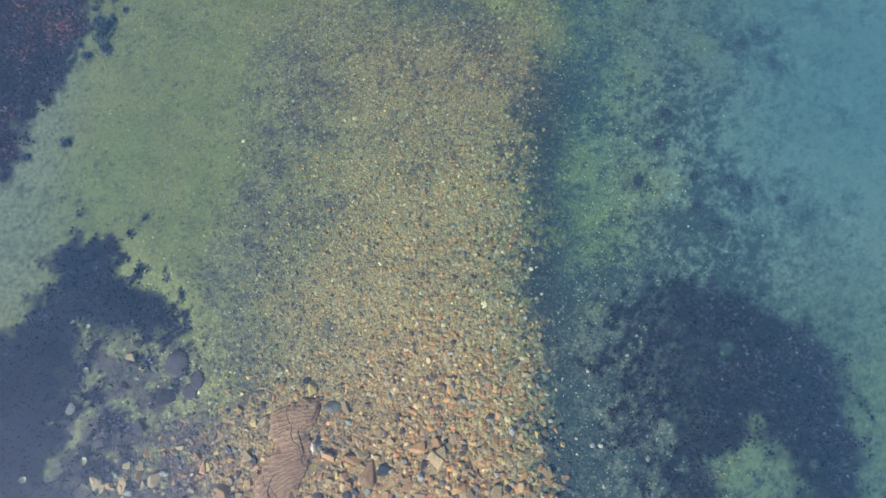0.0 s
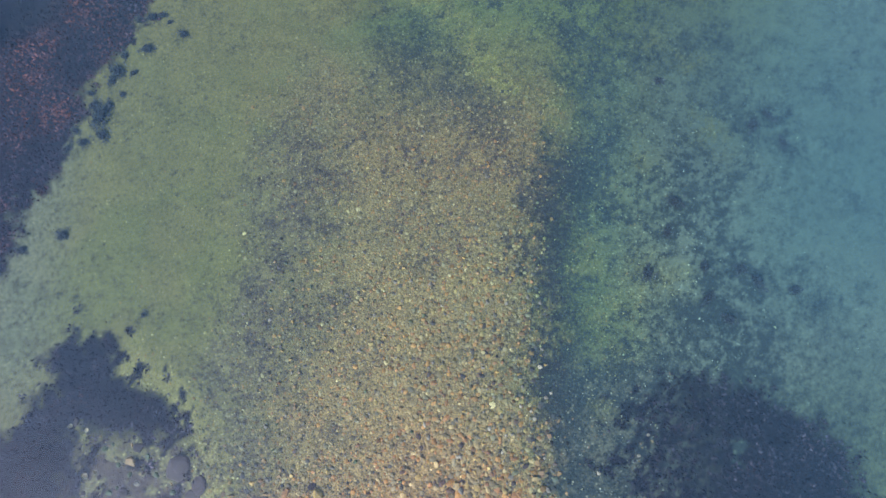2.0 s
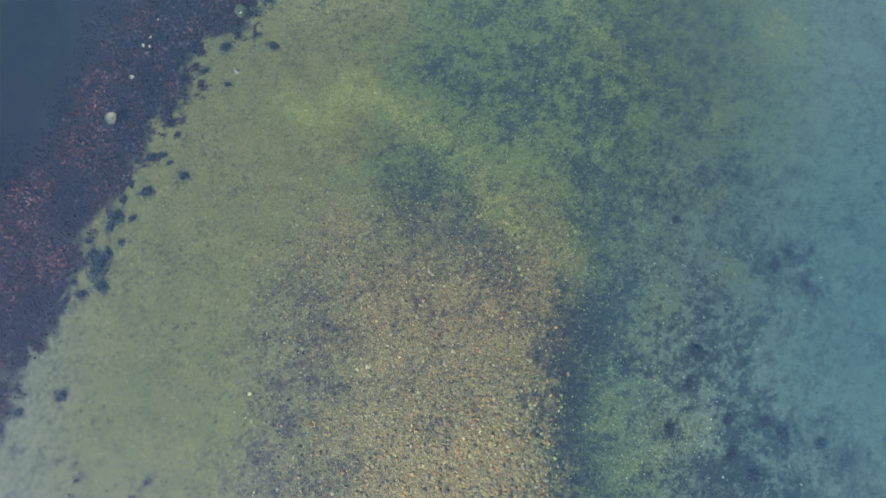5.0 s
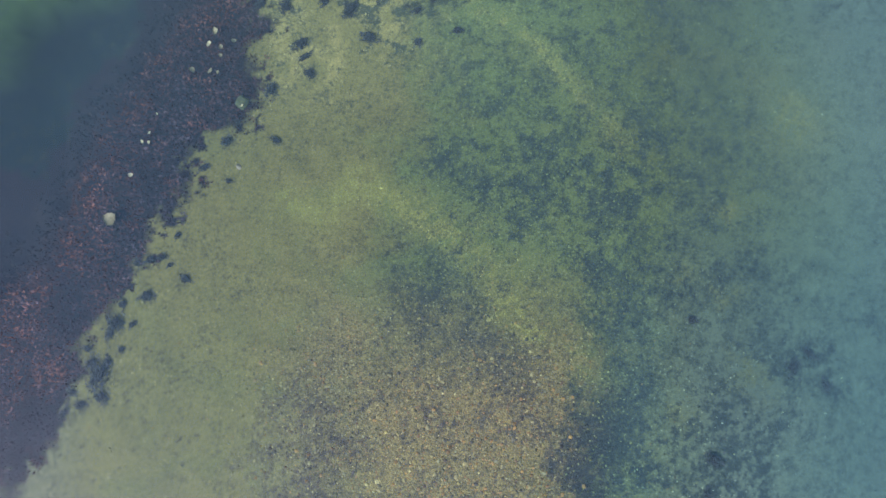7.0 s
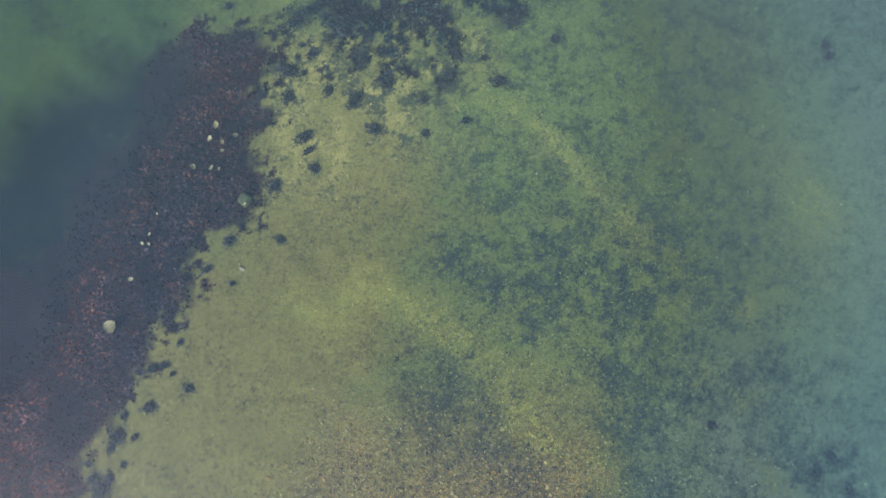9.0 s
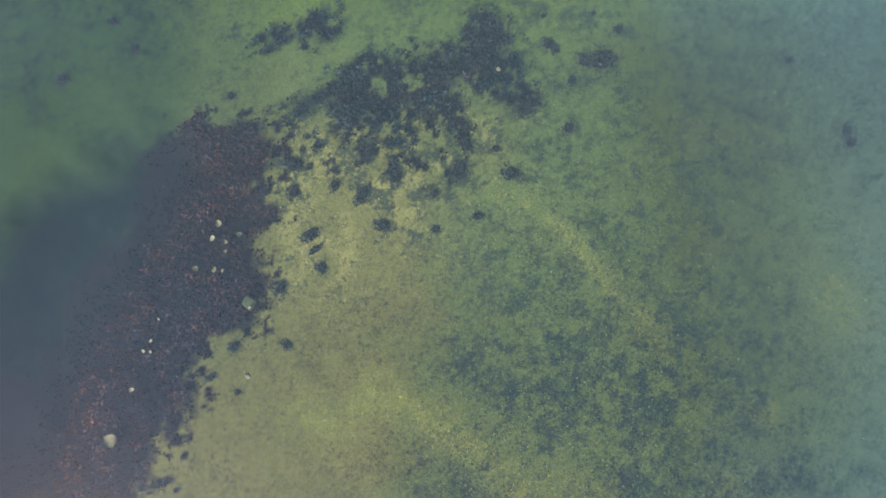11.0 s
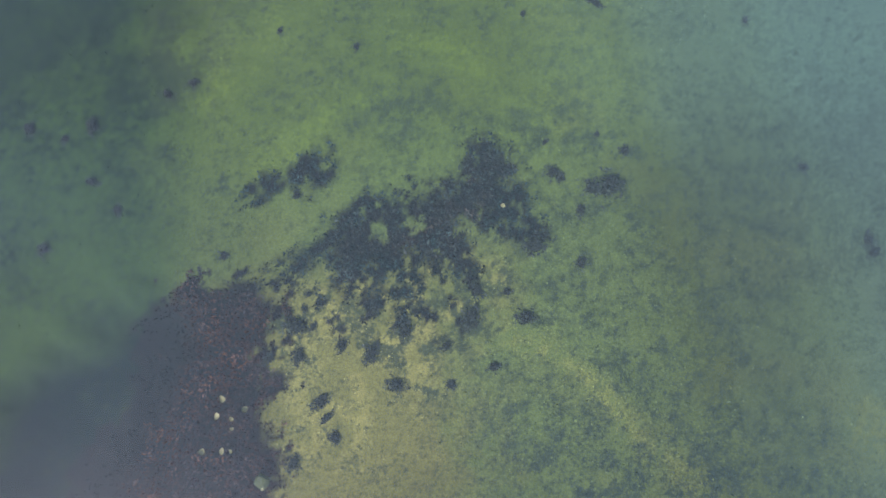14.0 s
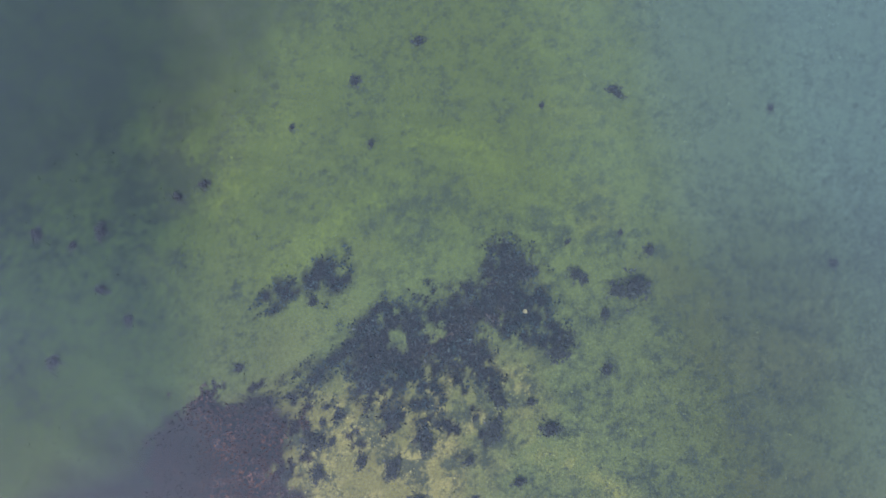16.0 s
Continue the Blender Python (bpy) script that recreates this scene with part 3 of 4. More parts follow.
# ---------------------------------------------------------------- materials
def material(name):
    m = bpy.data.materials.new(name)
    m.use_nodes = True
    nt = m.node_tree
    nt.nodes.clear()
    out = nt.nodes.new("ShaderNodeOutputMaterial")

    def node(kind, **sets):
        n = nt.nodes.new("ShaderNode" + kind)
        for k, v in sets.items():
            if k in n.inputs:
                n.inputs[k].default_value = v
        return n

    return m, nt, out, node


def blend(nt, node, fac, a, b, mode="MIX"):
    n = node("MixRGB")
    n.blend_type = mode
    for sock, v in zip(n.inputs, (fac, a, b)):
        if isinstance(v, bpy.types.NodeSocket):
            nt.links.new(v, sock)
        elif isinstance(v, tuple):
            sock.default_value = (*v, 1)
        else:
            sock.default_value = v
    return n.outputs[0]


def scale_fac(nt, node, v, lo, hi, to_lo=0.0, to_hi=1.0):
    n = node("MapRange")
    nt.links.new(v, n.inputs[0])
    for i, k in enumerate((lo, hi, to_lo, to_hi)):
        n.inputs[i + 1].default_value = k
    return n.outputs[0]


def attribute(node, name):
    n = node("Attribute")
    n.attribute_name = name
    return n


def noise_at(nt, node, scale, detail=3.0, rough=0.6):
    n = node("TexNoise", Scale=scale, Detail=detail, Roughness=rough)
    g = node("NewGeometry")
    nt.links.new(g.outputs["Position"], n.inputs["Vector"])
    return n.outputs[0]


def finish(nt, node, out, colour, rough, height_socket=None, bump=0.3, dist=0.01, spec=0.3):
    b = node("BsdfPrincipled", Roughness=rough)
    b.inputs["Specular IOR Level"].default_value = spec
    nt.links.new(colour, b.inputs["Base Color"])
    if height_socket is not None:
        k = node("Bump", Strength=bump, Distance=dist)
        nt.links.new(height_socket, k.inputs["Height"])
        nt.links.new(k.outputs[0], b.inputs["Normal"])
    nt.links.new(b.outputs[0], out.inputs[0])


def bed_material():
    """Silted ground: a light cover and a dark growth, torn into each other down to single grains."""
    m, nt, out, node = material("sea_bed")
    light, dark = attribute(node, "light").outputs["Color"], attribute(node, "dark").outputs["Color"]
    parts = node("SeparateColor")
    nt.links.new(attribute(node, "cover").outputs["Color"], parts.inputs[0])
    share, under_weed, stony = parts.outputs
    grain = noise_at(nt, node, 70, 4, 0.75)
    tuft = noise_at(nt, node, 22, 6, 0.75)
    vor = node("TexVoronoi", Scale=75.0)
    g = node("NewGeometry")
    nt.links.new(g.outputs["Position"], vor.inputs["Vector"])
    pick = node("SeparateColor")
    nt.links.new(vor.outputs["Color"], pick.inputs[0])
    chip = blend(nt, node, pick.outputs[0], (0.55, 0.56, 0.6), (1.5, 1.42, 1.25))
    c = blend(nt, node, stony, light, blend(nt, node, 1.0, light, chip, "MULTIPLY"))
    add = node("Math")
    add.operation = "MULTIPLY_ADD"
    nt.links.new(scale_fac(nt, node, tuft, 0.0, 1.0, -0.5, 0.5), add.inputs[0])
    nt.links.new(attribute(node, "speckle").outputs["Fac"], add.inputs[1])
    nt.links.new(share, add.inputs[2])
    c = blend(nt, node, scale_fac(nt, node, add.outputs[0], 0.09, 0.8, 0.0, 0.9), c, dark)
    # bed under weed painted near-black, with the shade between fronds in its colour
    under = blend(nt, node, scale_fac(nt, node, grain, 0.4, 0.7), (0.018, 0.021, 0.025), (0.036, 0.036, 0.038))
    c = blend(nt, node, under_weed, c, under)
    rough = blend(nt, node, 1.0, scale_fac(nt, node, grain, 0.3, 0.7, 0.6, 1.4), scale_fac(nt, node, noise_at(nt, node, 30, 5, 0.75), 0.3, 0.7, 0.7, 1.3), "MULTIPLY")
    rough = blend(nt, node, scale_fac(nt, node, attribute(node, "calm").outputs["Fac"], 0.0, 1.0, 0.0, 0.6), rough, (1.0, 1.0, 1.0))
    c = blend(nt, node, 1.0, c, rough, "MULTIPLY")
    finish(nt, node, out, c, 0.95, grain, 0.6, 0.012, 0.1)
    return m


def stone_material(name, film=0.25):
    """Stone of the colour kept in the mesh, with grain and a silted film."""
    m, nt, out, node = material(name)
    tint = attribute(node, "tint")
    grain = noise_at(nt, node, 90, 4, 0.7)
    blot = noise_at(nt, node, 18, 3, 0.6)
    c = blend(nt, node, 1.0, tint.outputs["Color"], scale_fac(nt, node, grain, 0.25, 0.75, 0.6, 1.35), "MULTIPLY")
    c = blend(nt, node, scale_fac(nt, node, blot, 0.5, 0.8, 0.0, film), c, (0.16, 0.16, 0.08))
    finish(nt, node, out, c, 0.75, grain, 0.4, 0.006, 0.25)
    return m


def plain_stone(name, dark, light, film=(0.16, 0.16, 0.08), film_share=0.3, scale=40):
    """Stone between two colours, its own shade by object."""
    m, nt, out, node = material(name)
    info = node("ObjectInfo")
    grain = noise_at(nt, node, scale, 5, 0.7)
    blot = noise_at(nt, node, 25, 4, 0.7)
    c = blend(nt, node, scale_fac(nt, node, grain, 0.3, 0.7), dark, light)
    tc, layers = node("TexCoord"), node("TexNoise", Scale=3.0, Detail=4.0, Roughness=0.7)
    thin = node("Mapping")
    thin.inputs["Scale"].default_value = (0.7, 4.5, 3.0)
    nt.links.new(tc.outputs["Object"], thin.inputs["Vector"])
    nt.links.new(thin.outputs[0], layers.inputs["Vector"])
    c = blend(nt, node, 1.0, c, scale_fac(nt, node, layers.outputs[0], 0.3, 0.7, 0.6, 1.35), "MULTIPLY")
    c = blend(nt, node, 1.0, c, scale_fac(nt, node, info.outputs["Random"], 0, 1, 0.7, 1.3), "MULTIPLY")
    c = blend(nt, node, scale_fac(nt, node, blot, 0.45, 0.75, 0.0, film_share), c, film)
    finish(nt, node, out, c, 0.7, grain, 0.5, 0.008, 0.3)
    return m


def slab_material():
    m, nt, out, node = material("banded_rock")
    rib = attribute(node, "rib").outputs["Fac"]
    grain = noise_at(nt, node, 60, 5, 0.7)
    blot = noise_at(nt, node, 6, 4, 0.6)
    c = blend(nt, node, scale_fac(nt, node, rib, 0.45, 1.0), (0.24, 0.132, 0.055), (0.46, 0.28, 0.105))
    c = blend(nt, node, scale_fac(nt, node, blot, 0.4, 0.7, 0, 0.6), c, (0.24, 0.105, 0.05))
    c = blend(nt, node, scale_fac(nt, node, noise_at(nt, node, 45, 3, 0.6), 0.62, 0.74, 0, 0.5), c, (0.44, 0.36, 0.22))
    c = blend(nt, node, 1.0, c, scale_fac(nt, node, grain, 0.3, 0.7, 0.55, 1.5), "MULTIPLY")
    finish(nt, node, out, c, 0.75, grain, 0.6, 0.01, 0.25)
    return m


def weed_material():
    m, nt, out, node = material("seaweed")
    tint = attribute(node, "tint")
    grain = noise_at(nt, node, 60, 3, 0.6)
    c = blend(nt, node, 1.0, tint.outputs["Color"], scale_fac(nt, node, grain, 0.25, 0.75, 0.6, 1.4), "MULTIPLY")
    finish(nt, node, out, c, 0.9, None, spec=0.05)
    return m


def shell_material():
    m, nt, out, node = material("bleached_shell")
    tc = node("TexCoord")
    far = node("VectorMath")
    far.operation = "LENGTH"
    nt.links.new(tc.outputs["Object"], far.inputs[0])
    grain = noise_at(nt, node, 70, 4, 0.7)
    c = blend(nt, node, scale_fac(nt, node, grain, 0.3, 0.7), (0.5, 0.42, 0.2), (0.8, 0.71, 0.42))
    # browner towards the centre and in blotches
    brown_tone = blend(nt, node, scale_fac(nt, node, grain, 0.3, 0.7), (0.22, 0.16, 0.08), (0.42, 0.33, 0.17))
    c = blend(nt, node, scale_fac(nt, node, far.outputs["Value"], 0.1, 0.4), brown_tone, c)
    c = blend(nt, node, scale_fac(nt, node, noise_at(nt, node, 28, 3), 0.52, 0.7, 0, 0.7), c, brown_tone)
    finish(nt, node, out, c, 0.5, grain, 0.4, 0.006, 0.35)
    return m


def water_material():
    """Clear shallow water: absorbs red with depth, mirrors the sky; its haze is painted in as a diffuse share."""
    m, nt, out, node = material("sea_water")
    haze_depth = attribute(node, "haze_depth").outputs["Fac"]

    def fade(k):
        a = node("Math")
        a.operation = "MULTIPLY"
        nt.links.new(haze_depth, a.inputs[0])
        a.inputs[1].default_value = -k
        e = node("Math")
        e.operation = "EXPONENT"
        nt.links.new(a.outputs[0], e.inputs[0])
        return e.outputs[0]

    col = node("CombineColor")
    for k, s in zip(ABSORB, col.inputs):
        nt.links.new(fade(k), s)
    clear = node("BsdfTransparent")
    nt.links.new(col.outputs[0], clear.inputs[0])
    murk = node("BsdfDiffuse")
    nt.links.new(blend(nt, node, attribute(node, "grey_veil").outputs["Fac"], MURK, VEIL_GREY), murk.inputs[0])
    mix = node("MixShader")
    inv = node("Math")
    inv.operation = "SUBTRACT"
    inv.inputs[0].default_value = 1.0
    nt.links.new(fade(TURBID), inv.inputs[1])
    nt.links.new(inv.outputs[0], mix.inputs[0])
    nt.links.new(clear.outputs[0], mix.inputs[1])
    nt.links.new(murk.outputs[0], mix.inputs[2])
    wave = noise_at(nt, node, 2.3, 3, 0.5)
    bump = node("Bump", Strength=0.1, Distance=0.03)
    nt.links.new(wave, bump.inputs["Height"])
    gloss = node("BsdfGlossy", Roughness=0.14)
    nt.links.new(bump.outputs[0], gloss.inputs["Normal"])
    face = node("LayerWeight", Blend=0.5)
    curve = node("Math")
    curve.operation = "POWER"
    nt.links.new(face.outputs["Facing"], curve.inputs[0])
    curve.inputs[1].default_value = 1.6
    fres = node("MapRange")
    nt.links.new(curve.outputs[0], fres.inputs[0])
    for i, k in enumerate((0.0, 1.0, GLOSS[0], GLOSS[1])):
        fres.inputs[i + 1].default_value = k
    top = node("MixShader")
    nt.links.new(fres.outputs[0], top.inputs[0])
    nt.links.new(mix.outputs[0], top.inputs[1])
    nt.links.new(gloss.outputs[0], top.inputs[2])
    nt.links.new(top.outputs[0], out.inputs[0])
    return m


GLOSS = (0.068, 0.25)
# second and third are haze colours painted into the water, the third a grey sky veil
ABSORB, MURK, VEIL_GREY, TURBID = (0.5, 0.2, 0.2), (0.1, 0.22, 0.28), (0.15, 0.216, 0.225), 0.34
BED, GRAVEL, WEED, SHELL, WATER, SLAB = bed_material(), stone_material("gravel"), weed_material(), shell_material(), water_material(), slab_material()
RUSTY = plain_stone("rusty_stone", (0.25, 0.12, 0.04), (0.5, 0.26, 0.08), film_share=0.45)
TAN = plain_stone("tan_stone", (0.26, 0.16, 0.06), (0.5, 0.33, 0.12), film_share=0.45)
OCHRE = plain_stone("ochre_stone", (0.36, 0.22, 0.05), (0.6, 0.42, 0.11), film_share=0.15)
GREY = plain_stone("grey_stone", (0.17, 0.145, 0.09), (0.34, 0.29, 0.19))
BLACK = plain_stone("black_stone", (0.02, 0.02, 0.02), (0.07, 0.065, 0.06), film_share=0.15)
PALE = plain_stone("pale_stone", (0.34, 0.285, 0.165), (0.54, 0.46, 0.29), film_share=0.3)
OLIVE = plain_stone("olive_stone", (0.06, 0.08, 0.035), (0.13, 0.15, 0.06))
PURPLE = plain_stone("dark_crusted_stone", (0.032, 0.021, 0.02), (0.08, 0.054, 0.045), film=(0.13, 0.12, 0.06), film_share=0.4)


# ---------------------------------------------------------------- mesh helpers
def mesh_of(name, verts, tris, mat, tint=None, smooth=False):
    """A mesh from arrays of corners and triangles (or quads), with a colour for each corner."""
    me = bpy.data.meshes.new(name)
    n, k = tris.shape
    me.vertices.add(len(verts))
    me.vertices.foreach_set("co", np.ascontiguousarray(verts, np.float32).ravel())
    me.loops.add(n * k)
    me.loops.foreach_set("vertex_index", np.ascontiguousarray(tris, np.int32).ravel())
    me.polygons.add(n)
    me.polygons.foreach_set("loop_start", np.arange(0, n * k, k, dtype=np.int32))
    me.polygons.foreach_set("use_smooth", np.full(n, smooth))
    me.update(calc_edges=True)
    if tint is not None:
        set_colour(me, "tint", tint)
    me.materials.append(mat)
    return me


def set_colour(me, name, rgb):
    at = me.attributes.new(name, "FLOAT_COLOR", "POINT")
    at.data.foreach_set("color", np.concatenate([rgb, np.ones((len(rgb), 1))], 1).astype(np.float32).ravel())


def set_value(me, name, v):
    at = me.attributes.new(name, "FLOAT", "POINT")
    at.data.foreach_set("value", v.astype(np.float32))


def steps(lo, hi, fine):
    """Even steps over the shown stretch, then ever wider ones out to the horizon."""
    mid = np.arange(lo, hi + fine / 2, fine)
    out = fine * np.cumsum(1.45 ** np.arange(1, 31))
    out = out[out < 2600]
    return np.concatenate([(lo - out)[::-1], mid, hi + out])


def sheet(name, xs, ys, z_of, mat):
    gx, gy = np.meshgrid(xs, ys)
    x, y = gx.ravel(), gy.ravel()
    w, h = len(xs), len(ys)
    i = (np.arange(h - 1)[:, None] * w + np.arange(w - 1)[None, :]).ravel()
    quads = np.stack([i, i + 1, i + w + 1, i + w], 1)
    me = mesh_of(name, np.stack([x, y, z_of(x, y)], 1), quads, mat, smooth=True)
    return me, x, y


# ---------------------------------------------------------------- sea bed and water
SURFACE = 0.13
bed_mesh, bx, by = sheet("ground", steps(-7.2, 7.2, 0.04), steps(-3.6, 16.4, 0.04), height, BED)
cf = cover(bx, by)
bed_weed = np.zeros(bx.shape)
for o in (SHORE_BED, LONG_BED, ARC_BED, STREAK_BED, OUTER_BED):
    bed_weed = np.maximum(bed_weed, weed(bx, by, o, 0.11))
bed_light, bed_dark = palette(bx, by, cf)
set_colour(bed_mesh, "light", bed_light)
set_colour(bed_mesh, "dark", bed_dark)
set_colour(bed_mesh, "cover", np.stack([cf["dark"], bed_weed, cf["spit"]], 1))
# less grain north and seaward to stand for haze, and a little on sand
set_value(bed_mesh, "calm", np.clip(0.6 * ramp(by, 8.5, 11.5) + 0.7 * ramp(bx, 1.8, 3.5) + 0.2 * cf["sand"] * (1 - cf["spit"]), 0, 1))
set_value(bed_mesh, "speckle", 2.2 + 0.7 * cf["turf"] * (1 - 0.8 * ramp(by, 6.0, 9.5)) - 0.2 * ramp(by, 8.0, 11.0) - 0.6 * ramp(bx, 2.6, 4.2) - 1.2 * cf["drop"] + 0.5 * cf["sand"] * (1 - cf["spit"]) + 0.8 * cf["pale"])
bed = tagged(new("ground", bed_mesh), "silted olive green sea bed of sand and gravel, tinted for water haze", "sea bed", kind="structure")

water_mesh, wx, wy = sheet("water", steps(-7.2, 7.2, 0.2), steps(-3.6, 16.4, 0.2), lambda x, y: np.full(x.shape, SURFACE), WATER)
# the true depth times the painted haze; both tint the water
set_value(water_mesh, "haze_depth", (SURFACE - height(wx, wy)) * painted_haze(wx, wy))
# northward the painted haze turns grey, standing for reflected sky
set_value(water_mesh, "grey_veil", np.maximum(0.9 * ramp(wy, 4.5, 8.5), 0.35 * ramp(wy, 1.0, 4.0)))
tagged(new("water", water_mesh), "clear shallow sea water over the bed", "water", kind="structure")

# ---------------------------------------------------------------- gravel
ICO = bmesh.new()
bmesh.ops.create_icosphere(ICO, subdivisions=1, radius=1.0)
ICO_V = np.array([v.co[:] for v in ICO.verts])
ICO_F = np.array([[v.index for v in f.verts] for f in ICO.faces])
ICO.free()


def scatter(x0, x1, y0, y1, gap):
    """Jittered places on a plan, one in each square of the gap."""
    gx, gy = np.meshgrid(np.arange(x0, x1, gap), np.arange(y0, y1, gap))
    n = gx.size
    return gx.ravel() + gap * RNG.random(n), gy.ravel() + gap * RNG.random(n)


def pebbles(name, x, y, r, tint, label):
    """One mesh of many small uneven stones bedded on the ground."""
    n = len(x)
    turn = RNG.random(n) * math.tau
    size = np.stack([r * RNG.uniform(0.85, 1.45, n), r * RNG.uniform(0.65, 1.05, n), r * RNG.uniform(0.22, 0.4, n)], 1)
    v = ICO_V[None] * (1 + 0.28 * (RNG.random((n, 12)) - 0.5))[:, :, None] * size[:, None, :]
    tip = RNG.normal(0, 0.25, n)
    v[:, :, 2] += v[:, :, 0] * tip[:, None]
    c, s = np.cos(turn)[:, None], np.sin(turn)[:, None]
    px, py = v[:, :, 0] * c - v[:, :, 1] * s, v[:, :, 0] * s + v[:, :, 1] * c
    z = height(x, y) + 0.05 * size[:, 2]
    verts = np.stack([px + x[:, None], py + y[:, None], v[:, :, 2] + z[:, None]], 2).reshape(-1, 3)
    tris = (ICO_F[None] + 12 * np.arange(n)[:, None, None]).reshape(-1, 3)
    me = mesh_of(name, verts, tris, GRAVEL, np.repeat(tint, 12, 0))
    return tagged(new(name, me), label, "gravel", kind="stuff")


STONE_HUES = np.array([(1.0, 1.0, 1.0), (1.3, 0.92, 0.6), (1.2, 0.8, 0.66), (0.86, 0.96, 1.12), (0.5, 0.52, 0.56),
                       (1.5, 1.48, 1.4), (1.28, 1.22, 0.9), (1.9, 1.95, 1.95), (0.7, 0.72, 0.72)])


def ground_tints(x, y, f, shares, spread):
    """A colour for each small thing on the ground: that of the ground round it, with its own hue and shade."""
    n = len(x)
    light, dark = palette(x, y, f)
    hue = STONE_HUES[RNG.choice(9, n, p=np.array(shares) / sum(shares))]
    # hues and tones vary less northward, imitating the water haze there
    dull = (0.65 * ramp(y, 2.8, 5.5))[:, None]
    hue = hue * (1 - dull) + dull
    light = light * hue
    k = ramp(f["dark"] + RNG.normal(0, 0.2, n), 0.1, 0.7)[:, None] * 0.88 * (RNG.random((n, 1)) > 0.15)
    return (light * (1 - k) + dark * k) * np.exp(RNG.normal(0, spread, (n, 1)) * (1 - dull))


SPIT_SHARES = [0.3, 0.14, 0.09, 0.14, 0.08, 0.07, 0.11, 0.015, 0.06]
SILT_SHARES = [0.44, 0.03, 0.03, 0.14, 0.06, 0.12, 0.08, 0.04, 0.06]


def keep(mask, *arrays):
    return [a[mask] for a in arrays]


def clear_of_weed(x, y):
    w = np.zeros(x.shape)
    for o in (SHORE_BED, LONG_BED, ARC_BED, STREAK_BED, OUTER_BED):
        w = np.maximum(w, weed(x, y, o))
    return w


# the spit: close-packed pebbles, coarser towards the beach
x, y = scatter(-3.8, 1.9, -2.3, 5.0, 0.0245)
f = cover(x, y)
m = (RNG.random(len(x)) < f["spit"] * 1.1) & (clear_of_weed(x, y) < 0.5)
x, y = keep(m, x, y)
f = cover(x, y)
r = np.clip(0.0082 * np.exp(RNG.normal(0, 0.42, len(x))), 0.005, 0.026) * (1 + 0.25 * (1 - ramp(y, -1.5, 1.0)))
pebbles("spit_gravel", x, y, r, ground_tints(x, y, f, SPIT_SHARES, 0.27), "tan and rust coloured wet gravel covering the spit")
x, y = scatter(-3.2, 1.7, -2.4, 4.2, 0.062)
f = cover(x, y)
m = (RNG.random(len(x)) < f["spit"] * (0.25 + 0.5 * ramp(x, -1.6, 0.2)) * (1 - 0.7 * ramp(y, 0.5, 3.5))) & (clear_of_weed(x, y) < 0.5)
x, y = keep(m, x, y)
f = cover(x, y)
r = RNG.uniform(0.014, 0.028, len(x)) * (1 + 0.3 * ramp(x, -1.2, 0.0) * (1 - ramp(y, 0.4, 2.2))) * (1 + 0.3 * (1 - ramp(y, -1.5, 0.5)))
pebbles("spit_pebbles", x, y, r, ground_tints(x, y, f, [0.28, 0.22, 0.12, 0.1, 0.06, 0.07, 0.13, 0.02, 0.0], 0.2), "larger brown, ochre and grey pebbles on the spit")
# thinner, silted gravel round the spit
x, y = scatter(-4.5, 3.2, -2.3, 9.6, 0.039)
f = cover(x, y)
rubble = ramp(x, -4.5, -3.9) * (1 - ramp(x, -2.9, -2.4)) * (1 - ramp(y, -0.6, 0.0))
p = 0.35 + 0.8 * rubble + 0.6 * f["turf"] + 0.4 * f["yellow"] - 0.25 * f["haze_pale"] - 0.2 * f["sand"] + 0.3 * f["pale"]
p = p * (1 - f["spit"]) * (1 - 0.9 * f["drop"]) * (1 - 0.45 * ramp(y, 5.2, 7.6)) * (1 - 0.8 * ramp(x, 2.0, 3.0) * ramp(y, -0.5, 1.0))
m = (RNG.random(len(x)) < p) & (clear_of_weed(x, y) < 0.4)
x, y = keep(m, x, y)
f = cover(x, y)
pebbles("silted_gravel", x, y, RNG.uniform(0.007, 0.015, len(x)), ground_tints(x, y, f, SILT_SHARES, 0.22),
        "small algae-filmed green and brown gravel on the bed")

# bleached grit of broken shells on the spit, the ridges and the pale sand
x, y = scatter(-4.4, 3.2, -2.1, 9.4, 0.08)
f = cover(x, y)
rubble = ramp(x, -4.4, -3.9) * (1 - ramp(x, -2.9, -2.4)) * (1 - ramp(y, -0.6, 0.0)) + ramp(x, 1.0, 1.5) * (1 - ramp(x, 2.2, 3.2)) * (1 - ramp(y, -0.4, 0.6))
m = (RNG.random(len(x)) < (0.35 * rubble + 0.2 * f["spit"] + 0.4 * f["yellow"] + 0.75 * f["pale"] + 0.08) * (1 - 0.85 * np.clip(f["strip"], 0, 1)) * (1 - 0.3 * ramp(y, 8.0, 9.0))) & (clear_of_weed(x, y) < 0.4)
x, y = keep(m, x, y)
f = cover(x, y)
grit = palette(x, y, f)[0] * (1 + RNG.uniform(0.5, 1.5, (len(x), 1)) * (1 - 0.55 * ramp(y, 2.5, 5.0))[:, None]) + 0.02
pebbles("shell_grit", x, y, RNG.uniform(0.006, 0.011, len(x)), np.clip(grit, 0, 0.75), "scattered bleached grit of broken shells")


